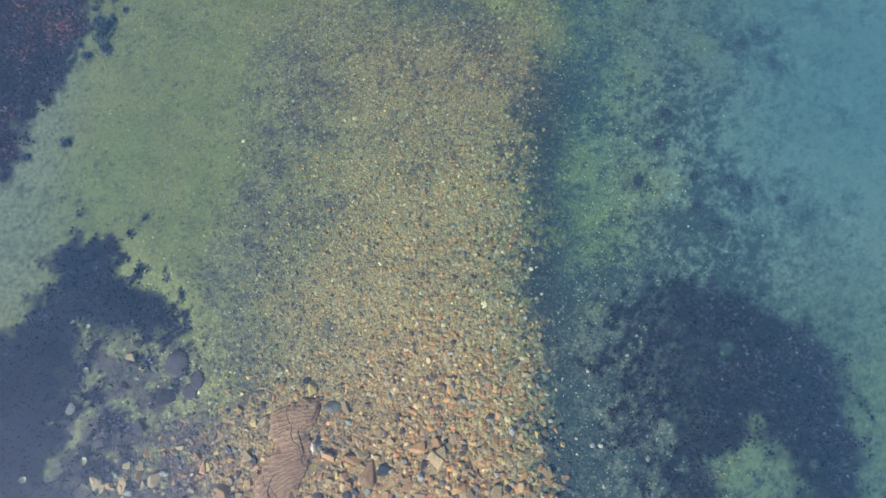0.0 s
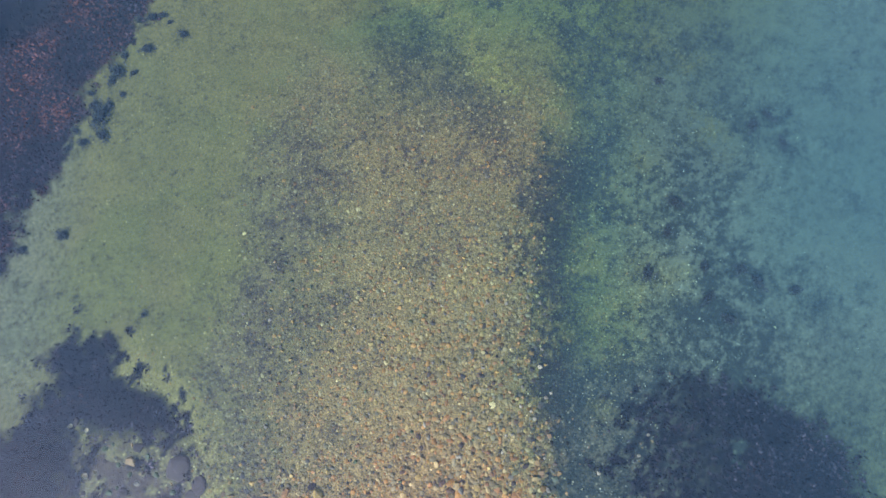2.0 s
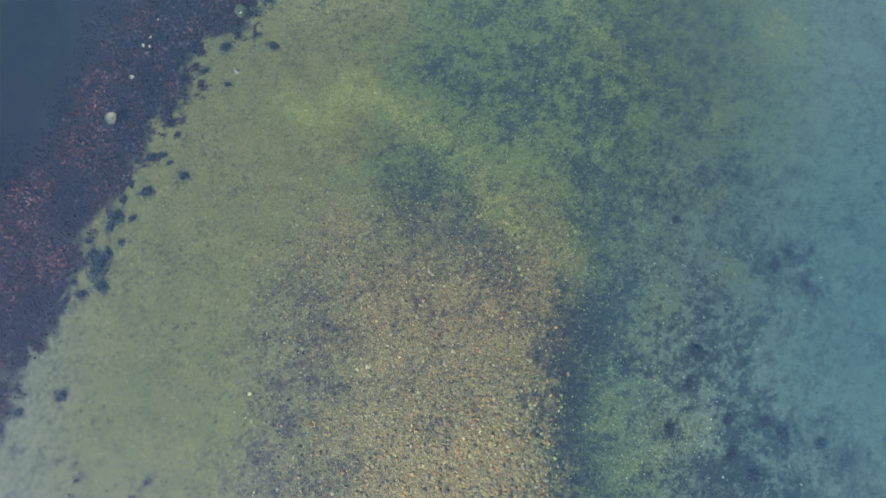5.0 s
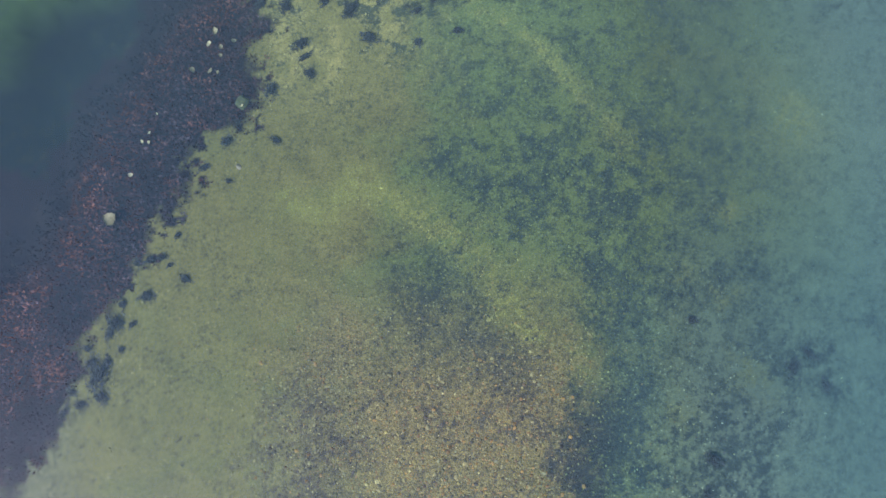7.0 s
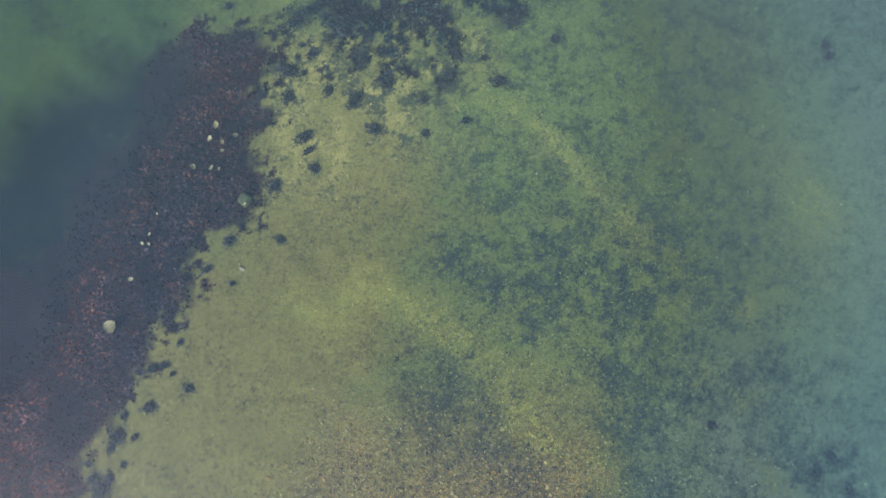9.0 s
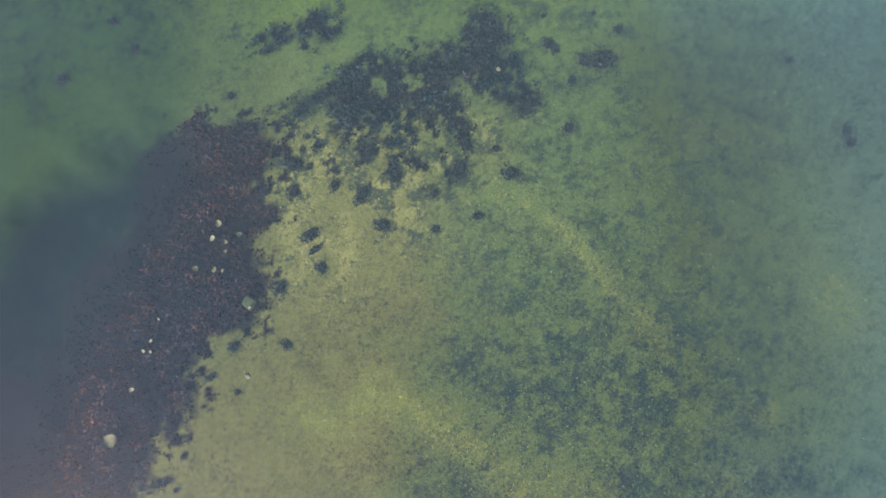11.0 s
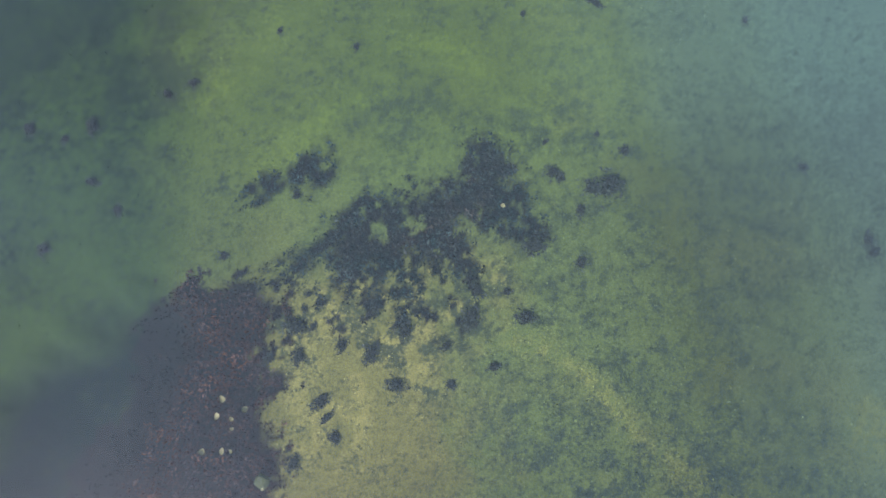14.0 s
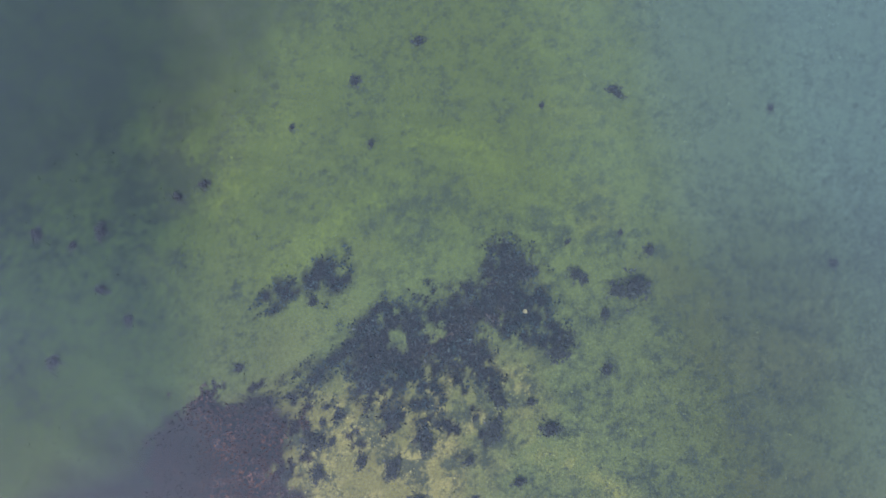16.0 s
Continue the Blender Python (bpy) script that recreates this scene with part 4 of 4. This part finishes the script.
# ---------------------------------------------------------------- seaweed
def fronds(n_tufts, x, y, z, length, per, tint):
    """Arrays for tufts of narrow bent fronds; the tint is given for each tuft."""
    n = n_tufts * per
    rep = lambda a: np.repeat(a, per, 0)
    a = RNG.random(n) * math.tau
    L = rep(length) * RNG.uniform(0.55, 1.25, n)
    rise = RNG.uniform(0.25, 0.9, n)
    w = L * RNG.uniform(0.1, 0.2, n)
    dx, dy = np.cos(a), np.sin(a)
    bend = a + RNG.normal(0, 0.5, n)
    ex, ey = np.cos(bend), np.sin(bend)
    base = np.stack([rep(x) + 0.15 * L * dx, rep(y) + 0.15 * L * dy, rep(z) - 0.01], 1)
    mid = base + np.stack([0.5 * L * dx, 0.5 * L * dy, 0.5 * L * rise], 1)
    tip = mid + np.stack([0.55 * L * ex, 0.55 * L * ey, 0.2 * L * (rise - 0.45)], 1)
    side = np.stack([-dy, dx, RNG.normal(0, 0.5, n)], 1) * w[:, None]
    v = np.stack([base - 0.4 * side, base + 0.4 * side, mid - side, mid + side, tip], 1).reshape(-1, 3)
    t = np.array([(0, 1, 3), (0, 3, 2), (2, 3, 4)])
    tris = (t[None] + 5 * np.arange(n)[:, None, None]).reshape(-1, 3)
    shade = rep(tint) * (1 + RNG.uniform(-0.3, 0.3, n) * (1 - 0.5 * ramp(rep(y), 7, 9)))[:, None]
    return v, tris, np.repeat(shade, 5, 0)


DARK_WEED, RUST_WEED, GREEN_WEED = np.array((0.036, 0.034, 0.039)), np.array((0.158, 0.062, 0.04)), np.array((0.026, 0.042, 0.026))


def weed_bed(outline, gap, label, rust=0.5, thin=0.95, size=0.045):
    xs, ys = [p[0] for p in outline], [p[1] for p in outline]
    x, y = scatter(max(min(xs) - 0.2, -6.2), max(xs) + 0.2, max(min(ys) - 0.2, -2.6), max(ys) + 0.2, gap)
    m = RNG.random(len(x)) < weed(x, y, outline) * thin * (1 - ramp(inside(x, y, HOLLOW) + 0.5 * (fbm(x, y, 0.3, 49, 2) - 0.5), -0.45, 0.5))
    x, y = keep(m, x, y)
    k = (0.65 * ramp(fbm(x, y, 0.3, 51, 3), 0.4, 0.7) + 0.9 * spots(x + 0.5 * (fbm(x, y, 0.3, 53, 2) - 0.5), y, RUST_SPOTS))[:, None] * rust
    k = np.clip(k * RNG.uniform(0.1, 1.1, (len(x), 1)), 0, 1)
    # first term tints the northern weed teal, water haze put into its colour
    dark = DARK_WEED + np.array((-0.004, 0.022, 0.018)) * ramp(y + 0.5 * np.clip(x + 2, -3, 1), 8.0, 9.6)[:, None] + np.array((0.045, 0.03, 0.028)) * (ramp(x, -4.4, -3.6) * (1 - ramp(x, -2.6, -2.0)) * (1 - ramp(y, -0.7, 0.2)))[:, None]
    dark = dark + np.array((0.012, 0.004, 0.005)) * (rust > 0.5)
    tint = dark * (1 - k) + RUST_WEED * k
    tint = tint * np.exp(RNG.normal(0, 0.3, (len(x), 1)) + 1.3 * (fbm(x, y, 0.28, 52, 3) - 0.5)[:, None])
    # weed beside the hollow fades into the same painted deep-water tone
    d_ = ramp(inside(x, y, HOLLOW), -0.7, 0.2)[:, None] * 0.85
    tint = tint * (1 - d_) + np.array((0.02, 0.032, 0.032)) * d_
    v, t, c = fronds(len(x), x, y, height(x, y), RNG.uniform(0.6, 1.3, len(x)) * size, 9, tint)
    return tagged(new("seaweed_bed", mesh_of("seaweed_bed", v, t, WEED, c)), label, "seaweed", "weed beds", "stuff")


weed_bed(LONG_BED, 0.042, "long dark brown seaweed bed with rust-red fronds beside sand", 0.9)
weed_bed(SHORE_BED, 0.042, "dark seaweed and mussel bed with green gaps beside the spit", 0.25)
weed_bed(ARC_BED, 0.04, "dark curved seaweed bed with ragged edges on pale sand", 0.3)
weed_bed(STREAK_BED, 0.04, "narrow dark green streak of seaweed on green turf", 0.1, 0.6)
weed_bed(OUTER_BED, 0.046, "broad dark blue-brown seaweed bed in murky water", 0.15, 0.9)


x, y = scatter(-5.6, 5.2, -2.3, 14.2, 0.047)
f = cover(x, y)
p = (0.25 + 0.6 * f["turf"] + 0.4 * f["yellow"] + 0.5 * f["pale"]) * (1 - f["spit"]) * (1 - 0.5 * f["sand"]) * (1 - 0.8 * f["drop"]) * (1 - 0.7 * (1 - ramp(x, -3.1, -2.7)) * (1 - ramp(y, -0.5, -0.1)))
m = (RNG.random(len(x)) < p) & (clear_of_weed(x, y) < 0.4)
x, y = keep(m, x, y)
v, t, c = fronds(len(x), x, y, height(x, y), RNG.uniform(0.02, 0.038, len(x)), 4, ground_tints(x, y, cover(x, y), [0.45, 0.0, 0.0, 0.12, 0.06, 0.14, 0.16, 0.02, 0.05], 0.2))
tagged(new("algae_turf", mesh_of("algae_turf", v, t, WEED, c)), "short green and yellow algae turf growing over the bed", "algae", kind="stuff")

# a clump: a low dark mound with fronds on it and round it, ever fewer outwards
CLUMPS = []
for k in range(6):
    bm = bmesh.new()
    bmesh.ops.create_icosphere(bm, subdivisions=2, radius=1.0)
    for v in bm.verts:
        d = v.co.normalized()
        v.co = d * (0.5 + 0.3 * noise.noise(d * 2.1 + Vector((k * 7, 3, 1))))
        v.co.z *= 0.45
    mound = bpy.data.meshes.new("holdfast")
    bm.to_mesh(mound)
    bm.free()
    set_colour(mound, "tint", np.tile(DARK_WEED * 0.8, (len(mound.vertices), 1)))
    mound.materials.append(WEED)
    n = 110
    q, rr = RNG.random(n) * math.tau, np.clip(np.abs(RNG.normal(0, 0.55, n)), 0, 1.35)
    cx, cy = rr * np.cos(q) * (1 + 0.25 * (k % 3)), rr * np.sin(q)
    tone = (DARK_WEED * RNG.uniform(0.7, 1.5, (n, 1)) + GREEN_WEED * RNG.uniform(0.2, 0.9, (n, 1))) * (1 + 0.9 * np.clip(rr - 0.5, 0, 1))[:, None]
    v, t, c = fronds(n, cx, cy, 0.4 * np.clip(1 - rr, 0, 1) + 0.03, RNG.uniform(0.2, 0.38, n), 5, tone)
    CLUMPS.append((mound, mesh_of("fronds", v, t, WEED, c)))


def clumps(rows, label, group):
    for cx, cy, r in rows:
        mound, tufts = CLUMPS[RNG.integers(6)]
        ob = new("seaweed_clump")
        z = float(height(np.array([cx]), np.array([cy]))[0])
        s = r * 0.98
        ob.matrix_world = pose(cx, cy, z, 0, 0, RNG.uniform(0, 360)) @ Matrix.Diagonal((s * RNG.uniform(0.9, 1.2), s * RNG.uniform(0.75, 1.1), s * 0.75, 1))
        new("holdfast", mound).parent = ob
        tagged(new("fronds", tufts), kind="stuff").parent = ob
        tagged(ob, label, "seaweed", group)


clumps(SAND_CLUMPS, "small dark seaweed clump on pale yellow sand", "clumps on the pale sand")
clumps(TURF_CLUMPS, "dark seaweed clump on green algae turf", "clumps on the green turf")
clumps(EDGE_CLUMPS, "dark seaweed clump on olive sand beside the weed bed", "clumps on the olive sand")
clumps(MURK_CLUMPS, "blurred dark weed clump in blue-green murky water", "clumps in deeper water")


# ---------------------------------------------------------------- stones and shells
def rock_mesh(name, mat, seed, flat=0.6, lump=0.35, subdiv=3):
    """An uneven stone about one metre in radius, to be scaled."""
    bm = bmesh.new()
    bmesh.ops.create_icosphere(bm, subdivisions=subdiv, radius=1.0)
    rnd = random.Random(seed)
    off = Vector((rnd.uniform(-50, 50), rnd.uniform(-50, 50), rnd.uniform(-50, 50)))
    cuts = [Vector((rnd.gauss(0, 1), rnd.gauss(0, 1), rnd.gauss(0, 0.7))).normalized() for _ in range(9)]
    stretch = rnd.uniform(0.65, 0.95)
    for v in bm.verts:
        d = v.co.normalized()
        r = 1 + lump * noise.noise(d * 1.3 + off) + 0.12 * noise.noise(d * 4 + off)
        for c in cuts:
            k = d.dot(c)
            if k > 0.55:
                r = min(r, 0.62 / k + 0.12)
        v.co = Vector((d.x * r, d.y * r * stretch, d.z * r * flat))
    me = bpy.data.meshes.new(name)
    bm.to_mesh(me)
    bm.free()
    me.materials.append(mat)
    return me


def block_mesh(name, mat, seed, flat=0.6):
    """An angular split stone, about one unit in radius: worn flats between blunt corners."""
    bm = bmesh.new()
    rnd = random.Random(seed)
    wide = rnd.uniform(0.6, 0.95)
    for k in range(11):
        d = Vector((rnd.gauss(0, 1), rnd.gauss(0, 1), rnd.gauss(0, 0.8))).normalized()
        r = rnd.uniform(0.7, 1.2)
        bm.verts.new((d.x * r, d.y * r * wide, max(-0.6, d.z * r) * flat))
    hull = bmesh.ops.convex_hull(bm, input=bm.verts[:])
    bmesh.ops.delete(bm, geom=[v for v in hull["geom_interior"] if isinstance(v, bmesh.types.BMVert)], context="VERTS")
    bmesh.ops.dissolve_limit(bm, angle_limit=radians(14), verts=bm.verts[:], edges=bm.edges[:])
    bmesh.ops.bevel(bm, geom=bm.edges[:], offset=0.045, segments=1, affect="EDGES")
    bmesh.ops.triangulate(bm, faces=bm.faces[:])
    me = bpy.data.meshes.new(name)
    bm.to_mesh(me)
    bm.free()
    me.materials.append(mat)
    return me


KINDS = {"rusty": RUSTY, "tan": TAN, "ochre": OCHRE, "grey": GREY, "black": BLACK, "pale": PALE, "crusted": PURPLE, "olive": OLIVE}
SAY = {"rusty": "rust-red angular stone lying on the gravel spit", "tan": "sandy tan weathered stone lying on gravel",
       "ochre": "bright ochre yellow stone lying on gravel", "grey": "dull grey rounded stone among gravel",
       "black": "black angular stone lying on rusty gravel", "pale": "pale bleached pebble standing out on darker gravel",
       "olive": "olive-grey stone half sunk at the edge of the weed bed",
       "crusted": "dark purple-brown algae-crusted stone beside the weed bed"}
STONES = {k: [block_mesh(k + "_stone", mat, 300 + 7 * i + 31 * j, 0.6 + 0.12 * (i % 3)) for i in range(6)]
          if k in ("rusty", "tan", "ochre", "black") else [rock_mesh(k + "_stone", mat, 100 + 7 * i + 31 * j, 0.55 + 0.1 * (i % 3), subdiv=2 if k == "pale" else 3)
              for i in range(6)] for j, (k, mat) in enumerate(KINDS.items())}


def stone(kind, cx, cy, r, group="stones on the spit", sink=0.42):
    ob = new(kind + "_stone", STONES[kind][RNG.integers(6)])
    z = float(height(np.array([cx]), np.array([cy]))[0])
    s = r * 1.15
    tall = s * 0.65 * min(1.0, 0.07 / s + 0.2) * (0.5 if kind == "crusted" else 1.0)
    ob.matrix_world = pose(cx, cy, z + tall * 0.5 * (1 - 2 * sink), RNG.uniform(-18, 18), RNG.uniform(-18, 18),
                           RNG.uniform(0, 360)) @ Matrix.Diagonal((s, s, tall, 1))
    return tagged(ob, SAY[kind], "stone", group)


for kind, cx, cy, r in [
        ("tan", -3.85, -1.93, 0.15), ("tan", -3.16, -1.88, 0.1), ("rusty", -0.81, -1.84, 0.15), ("tan", -0.07, -1.69, 0.12), ("rusty", -0.96, -1.66, 0.11), ("ochre", -1.46, -0.94, 0.08), ("tan", -1.05, -1.14, 0.09), ("grey", -1.23, -1.11, 0.1),
        ("black", -1.38, -1.47, 0.05), ("pale", -1.42, -1.54, 0.06), ("black", -0.61, -1.79, 0.11), ("tan", -1.98, -1.27, 0.08),
        ("ochre", -2.1, -1.29, 0.06), ("rusty", -2.27, -1.15, 0.06), ("ochre", -1.86, -1.5, 0.06), ("rusty", -2.39, -2.0, 0.1),
        ("rusty", -2.63, -1.78, 0.07)]:
    stone(kind, cx, cy, r)
for kind, cx, cy, r in [
        ("tan", -2.14, -1.63, 0.07), ("rusty", -0.27, -1.54, 0.11), ("rusty", -0.1, -1.51, 0.08),
        ("tan", 0.1, -1.45, 0.07), ("rusty", 0.19, -1.96, 0.11), ("tan", 0.59, -1.99, 0.09), ("ochre", 1.03, -1.41, 0.06),
        ("tan", 1.14, -1.82, 0.08), ("crusted", -3.02, -0.68, 0.18), ("crusted", -2.79, -0.83, 0.12), ("tan", -3.51, -1.95, 0.07),
        ("rusty", -3.66, -1.98, 0.06), ("rusty", -2.7, -1.66, 0.07), ("tan", -2.9, -1.54, 0.07), ("grey", -4.19, -1.15, 0.08),
        ("rusty", -1.27, -1.66, 0.08), ("crusted", -1.52, -0.82, 0.05), ("rusty", -1.81, -0.91, 0.06), ("ochre", -2.41, -0.94, 0.05),
        ("rusty", 0.61, -1.21, 0.06), ("tan", -0.02, -1.6, 0.08), ("rusty", -0.39, -1.98, 0.08), ("tan", -0.9, -1.6, 0.08),
        ("rusty", -1.08, -1.86, 0.07), ("crusted", -3.12, -1.01, 0.13), ("crusted", -2.85, -0.99, 0.1), ("crusted", -3.43, -1.36, 0.1), ("tan", -3.56, -0.59, 0.08), ("grey", -2.8, 6.0, 0.04)]:
    stone(kind, cx, cy, r)

# dark crusted stones among the torn weed
x, y = scatter(-4.3, -2.75, -1.9, -0.3, 0.3)
for a, b in zip(x, y):
    if inside(np.array([a]), np.array([b]), SHORE_BED)[0] > 0.02 and RNG.random() < 0.4:
        stone("crusted", float(a), float(b), float(RNG.uniform(0.03, 0.07)), "crusted stones")

# small stones in the gaps of the torn weed
x, y = scatter(-4.2, -2.7, -1.9, -0.4, 0.17)
for a, b in zip(x, y):
    if clear_of_weed(np.array([a]), np.array([b]))[0] < 0.4 and inside(np.array([a]), np.array([b]), SHORE_BED)[0] > -0.2:
        stone(["olive", "tan", "crusted", "grey"][RNG.choice(4, p=[0.45, 0.15, 0.3, 0.1])], float(a), float(b), float(RNG.uniform(0.018, 0.036)), "stones among weed")

# lesser stones towards the beach
x, y = scatter(-3.9, 1.3, -2.25, -0.6, 0.092)
for a, b in zip(x, y):
    near = min(1, 1 - (b + 2.2) / 1.6)
    if RNG.random() < 0.08 + 0.7 * near and a > -2.3 - 1.7 * near and not (-2.0 < a < -1.4 and b < -1.1):
        kind = ["rusty", "tan", "ochre", "grey", "black", "crusted"][RNG.choice(6, p=[0.34, 0.3, 0.1, 0.12, 0.05, 0.09])]
        stone(kind, float(a), float(b), float(RNG.uniform(0.022, 0.036 + 0.035 * near)))

# pale pebbles along the edge of the spit
for cx, cy, r in [(1.64, -0.74, 0.04), (1.66, -1.54, 0.05), (1.75, -1.55, 0.045), (1.13, -1.5, 0.04), (0.94, -0.14, 0.04),
                  (0.9, -0.05, 0.035), (1.02, 0.42, 0.045), (2.24, -0.35, 0.03), (2.11, -0.57, 0.035), (2.27, -1.69, 0.04),
                  (1.48, -1.63, 0.03), (1.48, -1.47, 0.03), (1.77, -1.97, 0.045), (1.04, -0.56, 0.03), (-0.29, -0.19, 0.045),
                  (-0.09, 1.12, 0.03), (0.43, -0.24, 0.04), (0.07, -0.54, 0.035), (1.14, 0.13, 0.03), (2.58, -1.81, 0.03),
                  (0.57, -0.49, 0.035), (0.79, 0.0, 0.035), (0.62, -0.32, 0.035)]:
    stone("pale", cx, cy, 0.7 * r, "pale pebbles")


def shell_mesh(seed):
    """An open bivalve shell lying hollow side up, about one unit in radius: frilled rim, ribs and a thick lip."""
    bm = bmesh.new()
    rnd = random.Random(seed)
    rings, seg = 7, 26
    ph, long = rnd.uniform(0, 6), rnd.uniform(0.65, 0.95)
    heart = bm.verts.new((0.25, 0, -0.28))
    rows = []
    for k in range(1, rings + 1):
        u = k / rings
        row = []
        for i in range(seg):
            a = math.tau * i / seg
            r = u * (1 + 0.14 * math.cos(a + ph) + 0.1 * math.sin(3 * a + ph) * u + 0.07 * math.sin(8 * a) * u + rnd.uniform(-0.05, 0.05) * u)
            z = 0.34 * u ** 2.4 - 0.28 + 0.05 * math.sin(11 * a + ph) * u + 0.03 * math.sin(20 * u)
            row.append(bm.verts.new((r * math.cos(a) + 0.25 * (1 - u), long * r * math.sin(a), z)))
        rows.append(row)
    for i in range(seg):
        bm.faces.new((heart, rows[0][i], rows[0][(i + 1) % seg]))
        for k in range(rings - 1):
            bm.faces.new((rows[k][i], rows[k + 1][i], rows[k + 1][(i + 1) % seg], rows[k][(i + 1) % seg]))
    bmesh.ops.solidify(bm, geom=bm.faces[:], thickness=-0.1)
    for f in bm.faces:
        f.smooth = True
    me = bpy.data.meshes.new("shell")
    bm.to_mesh(me)
    bm.free()
    me.materials.append(SHELL)
    return me


SHELLS = [shell_mesh(k) for k in range(4)]
for cx, cy, r in [(-3.15, 7.83, 0.045), (-3.22, 7.65, 0.038), (-3.07, 7.6, 0.03), (-3.07, 7.49, 0.022), (-2.9, 7.68, 0.034),
                  (-3.41, 7.29, 0.034), (-3.19, 7.26, 0.038), (-3.09, 7.25, 0.022), (-3.92, 6.46, 0.022), (-4.0, 6.35, 0.022),
                  (-3.92, 6.34, 0.02), (-4.12, 5.92, 0.026), (-3.84, 6.71, 0.015), (-1.89, 7.25, 0.022), (-2.77, 6.79, 0.019),
                  (0.38, 9.68, 0.03), (-4.33, 5.38, 0.08), (-4.06, -0.73, 0.038), (-4.26, -0.19, 0.026),
                  (-4.07, -0.24, 0.026), (-4.36, -1.3, 0.022), (-4.58, -1.89, 0.034), (-3.93, -1.69, 0.045), (-3.96, -0.69, 0.019)]:
    ob = new("shell", SHELLS[RNG.integers(4)])
    z = float(height(np.array([cx]), np.array([cy]))[0])
    lift = 0.055 if clear_of_weed(np.array([cx]), np.array([cy]))[0] > 0.5 else 0.0
    ob.matrix_world = pose(cx, cy, z + lift + 0.3 * r, RNG.uniform(-25, 25), RNG.uniform(-25, 25), RNG.uniform(0, 360)) @ Matrix.Diagonal((r, r, r, 1))
    tagged(ob, "bleached cream seashell lying in dark seaweed", "shell", "shells")
stone("olive", -2.8, 6.85, 0.1, "stones by the weed")


OUTCROP = [(-1.9, -1.2), (-1.71, -1.12), (-1.52, -1.03), (-1.37, -1.06), (-1.38, -1.2), (-1.5, -1.4), (-1.43, -1.61), (-1.49, -1.76),
           (-1.55, -1.9), (-1.66, -2.1), (-1.95, -2.12), (-2.08, -1.92), (-1.93, -1.72), (-1.81, -1.56), (-1.89, -1.4)]


def outcrop():
    """A low ledge of tilted strata that stands out of the gravel; its foot goes under."""
    xs, ys = np.arange(-2.2, -1.24, 0.0075), np.arange(-2.24, -0.9, 0.0075)
    gx, gy = np.meshgrid(xs, ys)
    x, y = gx.ravel(), gy.ravel()
    d = inside(x, y, OUTCROP) + 0.12 * (fbm(x, y, 0.12, 91, 3) - 0.5)
    lean = np.radians(np.interp(y, [-2.0, -1.5, -1.1], [32, 20, 10]))
    phase = ((y + 1.55) * np.cos(lean) - (x + 1.7) * np.sin(lean)) / 0.045 + 3.0 * fbm(x, y, 0.4, 92, 3) + 1.6 * fbm(x, y, 0.09, 95, 3)
    layer = phase - np.floor(phase)
    joint = ((x + 1.7) * np.cos(lean) + (y + 1.55) * np.sin(lean)) / 0.47 + 0.6 * fbm(x, y, 0.25, 93, 3)
    crack = ramp(np.abs(joint - np.floor(joint) - 0.5), 0.0, 0.02)
    step = 0.01 * np.floor(4 * fbm(x, y, 0.5, 94, 2))
    z = height(x, y) + 0.02 * ramp(d, -0.03, 0.12) + 0.012 - 0.075 * ramp(-d, 0.0, 0.05) + ((0.001 + 0.005 * fbm(x, y, 0.12, 96, 2)) * layer + step - 0.006 * (1 - crack)) * ramp(d, -0.02, 0.06)
    w, h = len(xs), len(ys)
    i = (np.arange(h - 1)[:, None] * w + np.arange(w - 1)[None, :]).ravel()
    quads = np.stack([i, i + 1, i + w + 1, i + w], 1)
    quads = quads[(d[quads] > -0.09).all(1)]
    used, flat = np.unique(quads, return_inverse=True)
    me = mesh_of("rock_ledge", np.stack([x, y, z], 1)[used], flat.reshape(-1, 4), SLAB)
    set_value(me, "rib", (layer * crack)[used])
    return tagged(new("rock_ledge", me), "red-brown ledge of thinly banded rock standing out of gravel", "rock")


outcrop()

# ---------------------------------------------------------------- pebbles that can be told apart, bedded in the spit
PEBBLES = [block_mesh("pebble", mat, 1200 + k, 0.65) for k, mat in enumerate((TAN, TAN, RUSTY, GREY, OLIVE, OCHRE, TAN, GREY))]
x, y = scatter(-2.1, 0.95, -1.0, 1.6, 0.16)
order = RNG.permutation(len(x))[:300]
for a, b in zip(x[order], y[order]):
    ob = new("pebble", PEBBLES[RNG.integers(8)])
    r = float(RNG.uniform(0.014, 0.03))
    ob.matrix_world = pose(float(a), float(b), float(height(np.array([a]), np.array([b]))[0]) + 0.3 * r, 0, 0, RNG.uniform(0, 360)) \
        @ Matrix.Diagonal((r, r, r * 0.8, 1))
    ob.parent = bed
